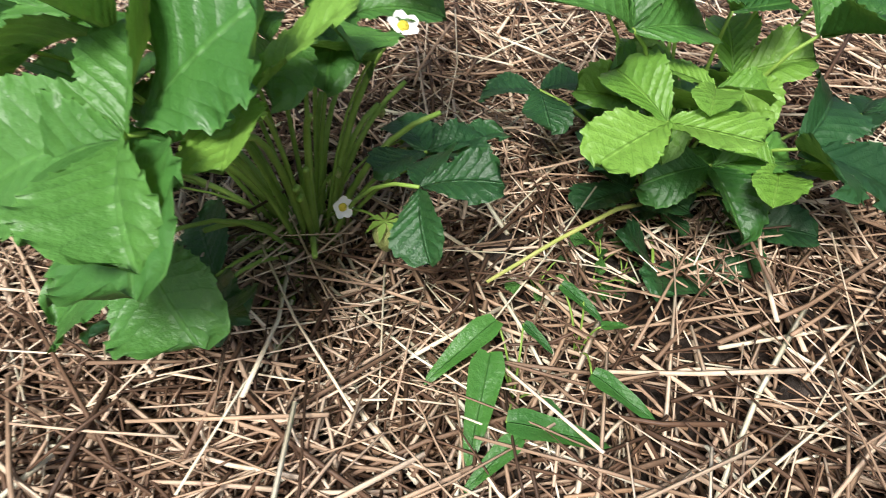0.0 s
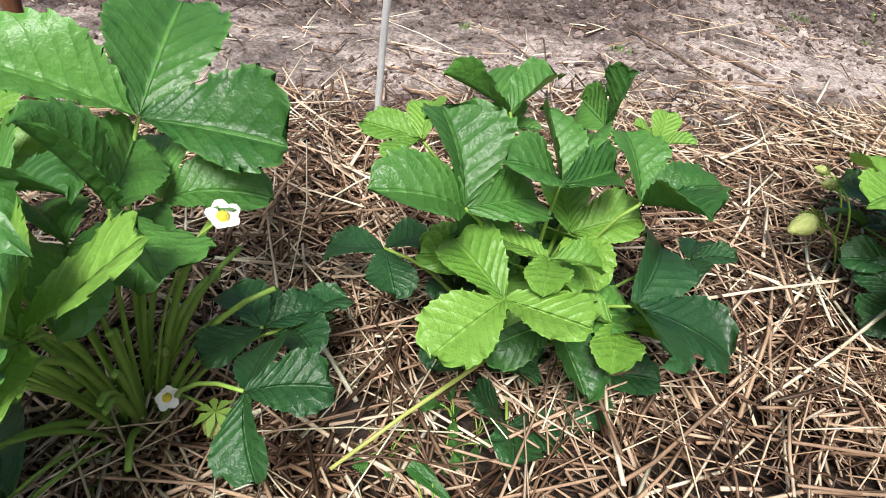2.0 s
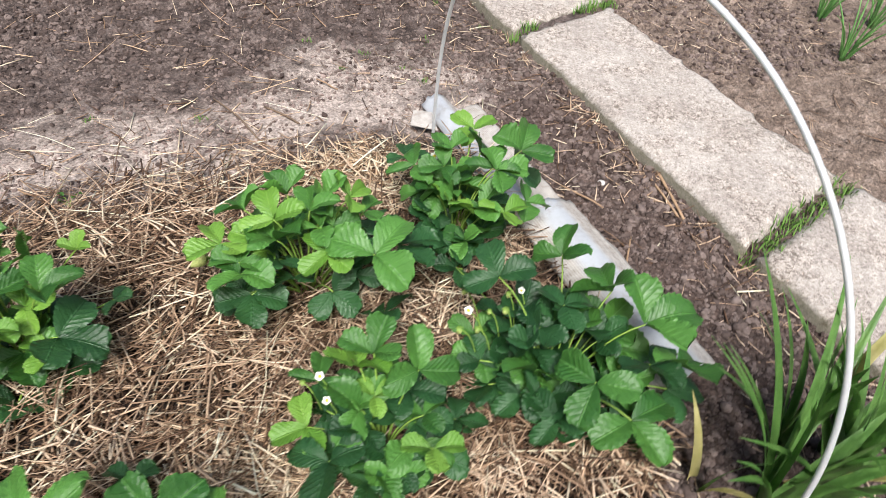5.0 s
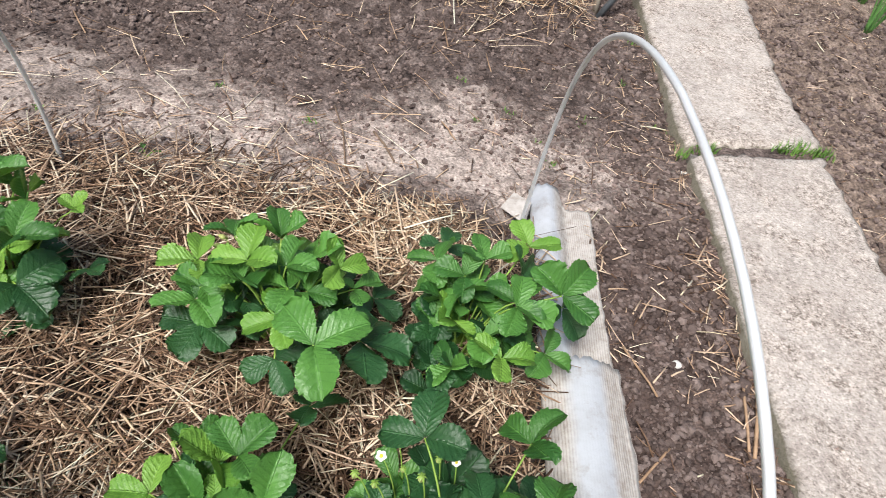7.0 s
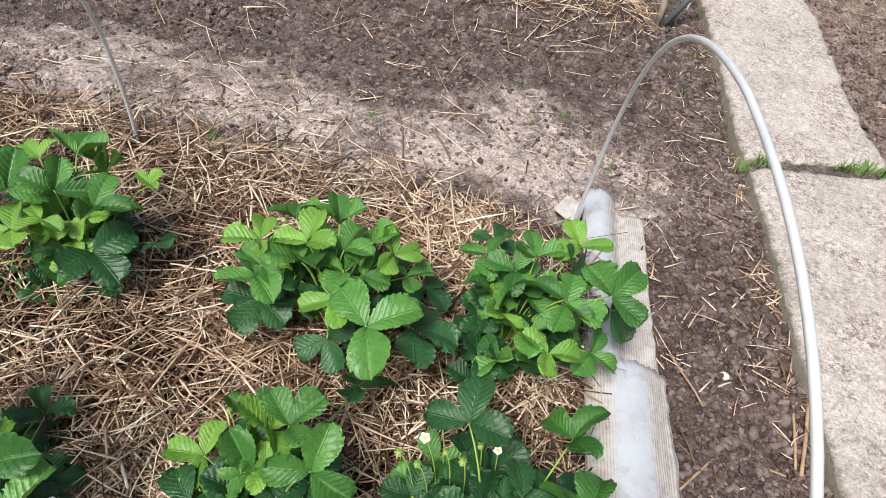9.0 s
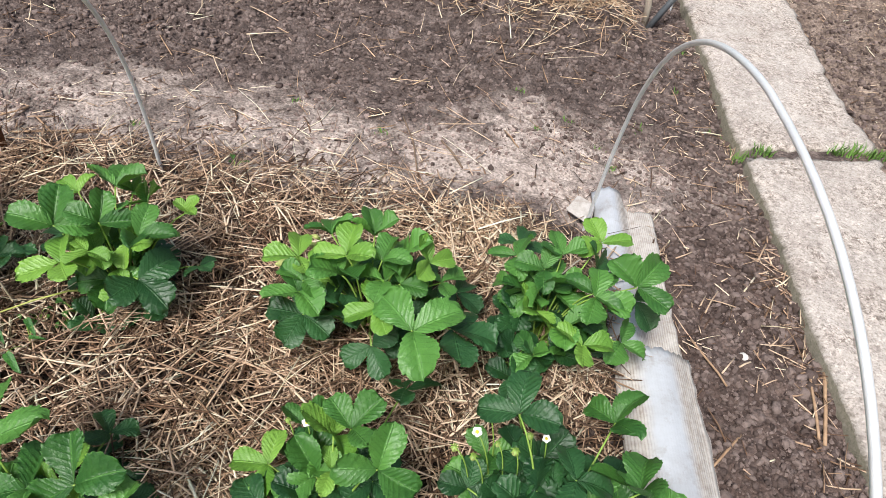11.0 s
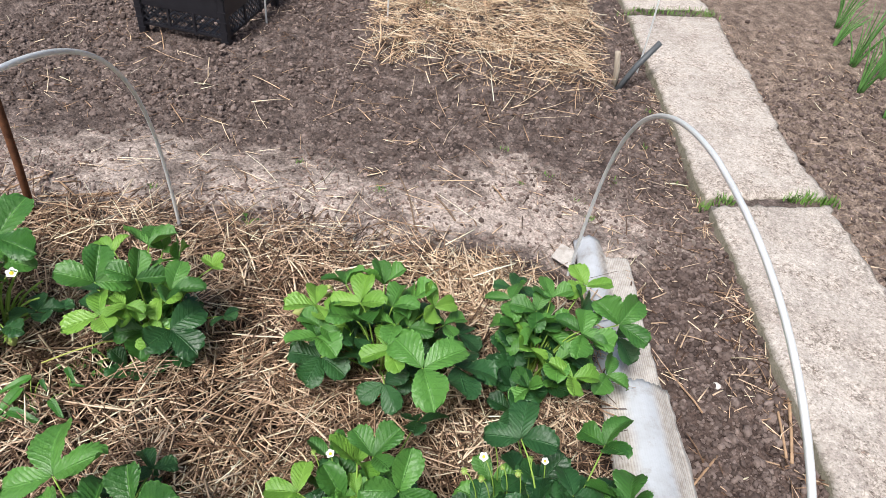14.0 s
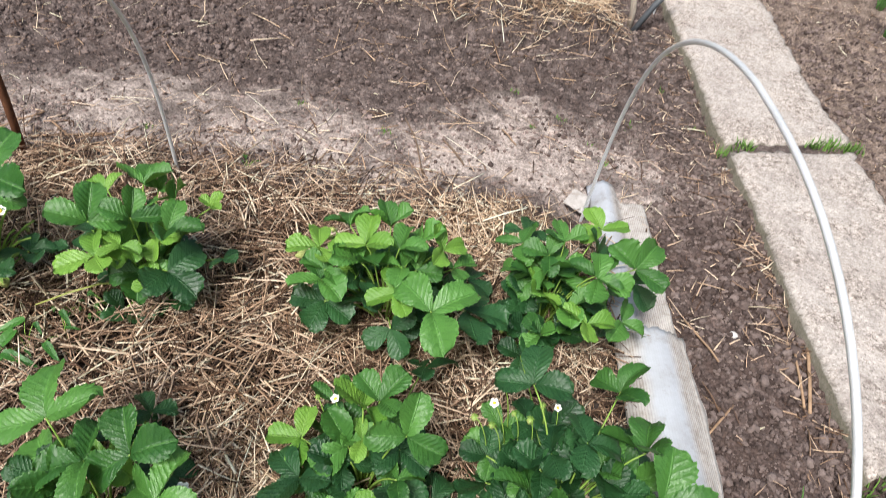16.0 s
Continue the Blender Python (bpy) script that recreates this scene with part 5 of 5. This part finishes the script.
# ---- crate ----
def crate(x, y, turn, w, depth, h):
    ob = new("crate")
    ob.location, ob.rotation_euler = (x, y, ground_z(x + 0.2, y) - 0.004), (0, 0, radians(turn))
    t = 0.008
    for px, py in ((0, 0), (w - 0.035, 0), (0, depth - 0.035), (w - 0.035, depth - 0.035)):
        bm = bmesh.new()
        box(bm, px, py, 0, px + 0.035, py + 0.035, h, 0.004)
        for k in range(4):
            box(bm, px - 0.002, py - 0.002, 0.03 + 0.045 * k, px + 0.037, py + 0.037, 0.036 + 0.045 * k)
        part("corner_post", bm, BLACK, ob, smooth=False)
    for name, x0, y0, x1, y1 in (("front", 0.035, 0.006, w - 0.035, 0.006 + t), ("back", 0.035, depth - 0.014, w - 0.035, depth - 0.006), ("side", 0.006, 0.035, 0.014, depth - 0.035), ("side", w - 0.014, 0.035, w - 0.006, depth - 0.035)):
        bm = bmesh.new()
        box(bm, x0, y0, 0.6 * h, x1, y1, h, 0.002)
        panel = part(name + "_panel", bm, BLACK, ob, smooth=False)
        bm = bmesh.new()
        box(bm, x0, y0, 0.20 * h, x1, y1, 0.25 * h, 0.001)
        part("lower_rail", bm, BLACK, ob, smooth=False)
        long_x = x1 - x0 > y1 - y0
        run = (x1 - x0) if long_x else (y1 - y0)
        for k in range(1, 3):
            q = run * k / 3
            bm = bmesh.new()
            if long_x:
                box(bm, x0 + q - 0.005, y0 - 0.002, 0.18 * h, x0 + q + 0.005, y1 + 0.002, 0.62 * h)
            else:
                box(bm, x0 - 0.002, y0 + q - 0.005, 0.18 * h, x1 + 0.002, y0 + q + 0.005, 0.62 * h)
            part("upright", bm, BLACK, ob, smooth=False)
        bm = bmesh.new()
        step, rise = 0.030, 0.38 * h
        k = -rise
        while k < run:
            for s in (0, 1):
                ends = []
                for q, z in ((k, 0.22 * h), (k + rise, 0.60 * h)):
                    ends.append([q, z])
                (q0, z0), (q1, z1) = ends
                if q0 < 0:
                    z0, q0 = z0 - q0, 0
                if q1 > run:
                    z1, q1 = z1 - (q1 - run), run
                if s:
                    q0, q1 = run - q0, run - q1
                mid = 0.5 * (y0 + y1) if long_x else 0.5 * (x0 + x1)
                pa = (x0 + q0, mid, z0) if long_x else (mid, y0 + q0, z0)
                pb = (x0 + q1, mid, z1) if long_x else (mid, y0 + q1, z1)
                tube(bm, [pa, pb], 0.0028, 4)
            k += step
        tagged(part("lattice", bm, BLACK, panel, smooth=False), kind="stuff")
    bm = bmesh.new()
    for k in range(9):
        box(bm, 0.02, 0.02 + (depth - 0.05) * k / 8, 0.22 * h, w - 0.02, 0.02 + (depth - 0.05) * k / 8 + 0.012, 0.25 * h)
    for k in range(7):
        box(bm, 0.02 + (w - 0.05) * k / 6, 0.02, 0.215 * h, 0.02 + (w - 0.05) * k / 6 + 0.012, depth - 0.02, 0.245 * h)
    part("floor_grid", bm, BLACK, ob, smooth=False)
    bm = bmesh.new()
    for x0, y0, x1, y1 in ((-0.004, -0.004, w + 0.004, 0.016), (-0.004, depth - 0.016, w + 0.004, depth + 0.004), (-0.004, 0.017, 0.016, depth - 0.017), (w - 0.016, 0.017, w + 0.004, depth - 0.017)):
        box(bm, x0, y0, h + 0.001, x1, y1, h + 0.016, 0.003)
    part("rim", bm, BLACK, ob, smooth=False)
    return tagged(ob, "black plastic stacking crate with lattice sides on bare soil", "crate")


crate(-0.655, 2.235, -4.5, 0.44, 0.58, 0.23)


# ---- pegs, rods and the hoops of the next bed ----
bm = bmesh.new()
tube(bm, [(1.577, 2.432, -0.05), (1.655, 2.465, 0.10), (1.733, 2.50, 0.21)], 0.014, 12)
tagged(part("leaning_rod", bm, GREYPIPE), "dark grey plastic pipe leaning towards the path", "pipe")
bm = bmesh.new()
tube(bm, [(1.583, 2.475, -0.08), (1.572, 2.475, 0.06), (1.552, 2.477, 0.143), (1.551, 2.477, 0.148)], [0.014, 0.014, 0.0135, 0.011], 10)
tagged(part("wooden_peg", bm, WOOD), "short weathered wooden peg in the soil", "peg")
for a, b in (((-0.153, 2.53), (-0.20, 3.85)), ((0.438, 2.60), (0.40, 3.9)), ((1.70, 2.62), (1.62, 3.9))):
    hoop(a, b, (0.5 * (a[0] + b[0]), 0.5 * (a[1] + b[1])), 0.8, (2.8, 2.8), (2.4, 2.4), 0.0046)


# ---- onions and garlic ----
def blades(name, x, y, count, tall, seed, label, category, group, lean=0.35, flat=False, dry=0, green=None, straight=False):
    r = random.Random(seed)
    ob = new(name)
    ob.location = (x, y, ground_z(x, y))
    for k in range(count):
        a = r.uniform(0, 6.28)
        h, out = tall * r.uniform(0.6, 1.1), tall * lean * r.uniform(0.3, 1.5)
        b = Vector((0.012 * math.cos(a), 0.012 * math.sin(a), -0.01))
        tip = Vector((out * math.cos(a), out * math.sin(a), h * r.uniform(0.55, 1.0)))
        c = Vector((0.25 * out * math.cos(a), 0.25 * out * math.sin(a), h * 0.85))
        if straight:
            tip.z, c = h * r.uniform(0.85, 1.05), Vector((0.3 * out * math.cos(a), 0.3 * out * math.sin(a), 0.6 * h))
        pts = [(1 - t) ** 2 * b + 2 * t * (1 - t) * c + t * t * tip for t in [i / 9 for i in range(10)]]
        bm = bmesh.new()
        if flat:
            rows = []
            side = Vector((-math.sin(a), math.cos(a), 0))
            for i, p in enumerate(pts):
                w = 0.0125 * (1 - (i / 9) ** 2.2) + 0.0006
                rows.append([bm.verts.new(p - side * w + Vector((0, 0, 0.35 * w))), bm.verts.new(p), bm.verts.new(p + side * w + Vector((0, 0, 0.35 * w)))])
            for ra, rb in zip(rows, rows[1:]):
                for j in range(2):
                    bm.faces.new((ra[j], ra[j + 1], rb[j + 1], rb[j]))
            bmesh.ops.solidify(bm, geom=bm.faces[:], thickness=0.0012)
        else:
            tube(bm, pts, [0.0034 * (1 - (i / 9) ** 2.5) + 0.0005 for i in range(10)], 8)
        part("leaf", bm, BLADE_DRY if k < dry else (green or BLADE), ob)
    return tagged(ob, label, category, group)


for k, (x, y, n, h) in enumerate(((2.863, 2.787, 8, 0.24), (2.90, 2.53, 4, 0.18), (2.93, 3.40, 6, 0.2), (2.96, 3.15, 9, 0.26), (3.05, 3.0, 8, 0.26), (3.07, 1.08, 8, 0.22), (3.24, 1.38, 7, 0.2), (3.40, 1.25, 7, 0.2), (3.02, 2.1, 6, 0.22), (3.1, 1.75, 6, 0.2), (3.05, 3.7, 8, 0.25))):
    blades("onion_plant", x, y, n + 5, 1.4 * h, 300 + k, "young onion with green tubular leaves in soil", "onion", "onions beyond the path", 0.36, straight=True)
GARLIC = plain_material("garlic_leaf", [(0.3, (0.09, 0.23, 0.05)), (0.7, (0.21, 0.39, 0.10))], 20, 0.4, 0.45)
for x, y, n, h, seed, dry in ((1.52, -0.25, 11, 0.46, 401, 0), (1.58, -0.21, 11, 0.46, 402, 1), (1.425, -0.165, 3, 0.22, 403, 2), (1.66, -0.27, 12, 0.48, 404, 0), (1.64, -0.16, 10, 0.42, 405, 1), (1.73, -0.20, 11, 0.46, 406, 0)):
    blades("garlic_plant", x, y, n, h, seed, "garlic with long flat green leaves, some yellowed", "garlic", "garlic at the bed corner", 0.42, True, dry, GARLIC, True)


# ---- stones and a withered leaf ----
def lump(name, x, y, size, material, label, category, seed, flatten=0.7):
    r = np.random.default_rng(seed)
    V, F = ico(3)
    w = V * (1 + 0.16 * np.sin(V @ (r.normal(size=(3, 3)) * 2.0) + r.random(3) * 6).mean(1, keepdims=True) + 0.08 * np.sin(V @ (r.normal(size=(3, 3)) * 5) + 1).mean(1, keepdims=True) + 0.02 * r.normal(size=(len(V), 1)))
    w = w * size * np.array([1.15, 0.9, flatten])
    ob = from_arrays(name, w, F, material, True)
    ob.location = (x, y, ground_z(x, y) + 0.35 * size * flatten)
    return tagged(ob, label, category)


MOIST = plain_material("moist_soil", [(0.3, (0.03, 0.023, 0.019)), (0.7, (0.095, 0.075, 0.063))], 60, 0.9, 0.2, bumps=1.0, distance=0.006)
lump("white_stone", 1.7225, 0.695, 0.012, STONE, "small white stone lying on dark soil", "stone", 1)
lump("white_stone", 1.84, 1.455, 0.014, STONE, "pale flat stone at the path edge", "stone", 2, 0.4)
lump("soil_lump", 0.062, 0.445, 0.028, MOIST, "dark moist clod beside the strawberry plant", "clod", 4, 0.9)
lump("soil_lump", -0.52, 0.85, 0.035, CLOD, "dark clod at the straw edge", "clod", 5, 0.5)
lump("soil_lump", 0.316, 0.285, 0.024, MOIST, "dark clod of soil lying in the straw", "clod", 6, 0.85)


def withered(x, y, lift, turn, size, material, label):
    bm = bmesh.new()
    rows = []
    for i in range(9):
        u = i / 8
        w = 0.31 * math.sin(math.pi * (0.08 + 0.86 * u)) ** 0.8
        rows.append([bm.verts.new((size * u, size * w * v, size * (0.18 * abs(v) + 0.11 * math.sin(6 * u + v)))) for v in (-1, -0.5, 0, 0.5, 1)])
    for ra, rb in zip(rows, rows[1:]):
        for j in range(4):
            bm.faces.new((ra[j], ra[j + 1], rb[j + 1], rb[j]))
    bmesh.ops.solidify(bm, geom=bm.faces[:], thickness=0.0008)
    ob = part("withered_leaf", bm, material)
    ob.location, ob.rotation_euler = (x, y, ground_z(x, y) + lift), (0.1, -0.1, turn)
    return tagged(ob, label, "dead leaf")


BROWN = plain_material("brown_dead_leaf", [(0.3, (0.20, 0.10, 0.05)), (0.7, (0.38, 0.22, 0.11))], 40, 0.75)
withered(0.805, 0.445, 0.030, 0.4, 0.060, BRICK, "withered bright orange leaf lying on straw")
withered(0.807, 0.100, 0.10, 1.6, 0.030, BROWN, "curled brown dead leaf caught in a strawberry plant")
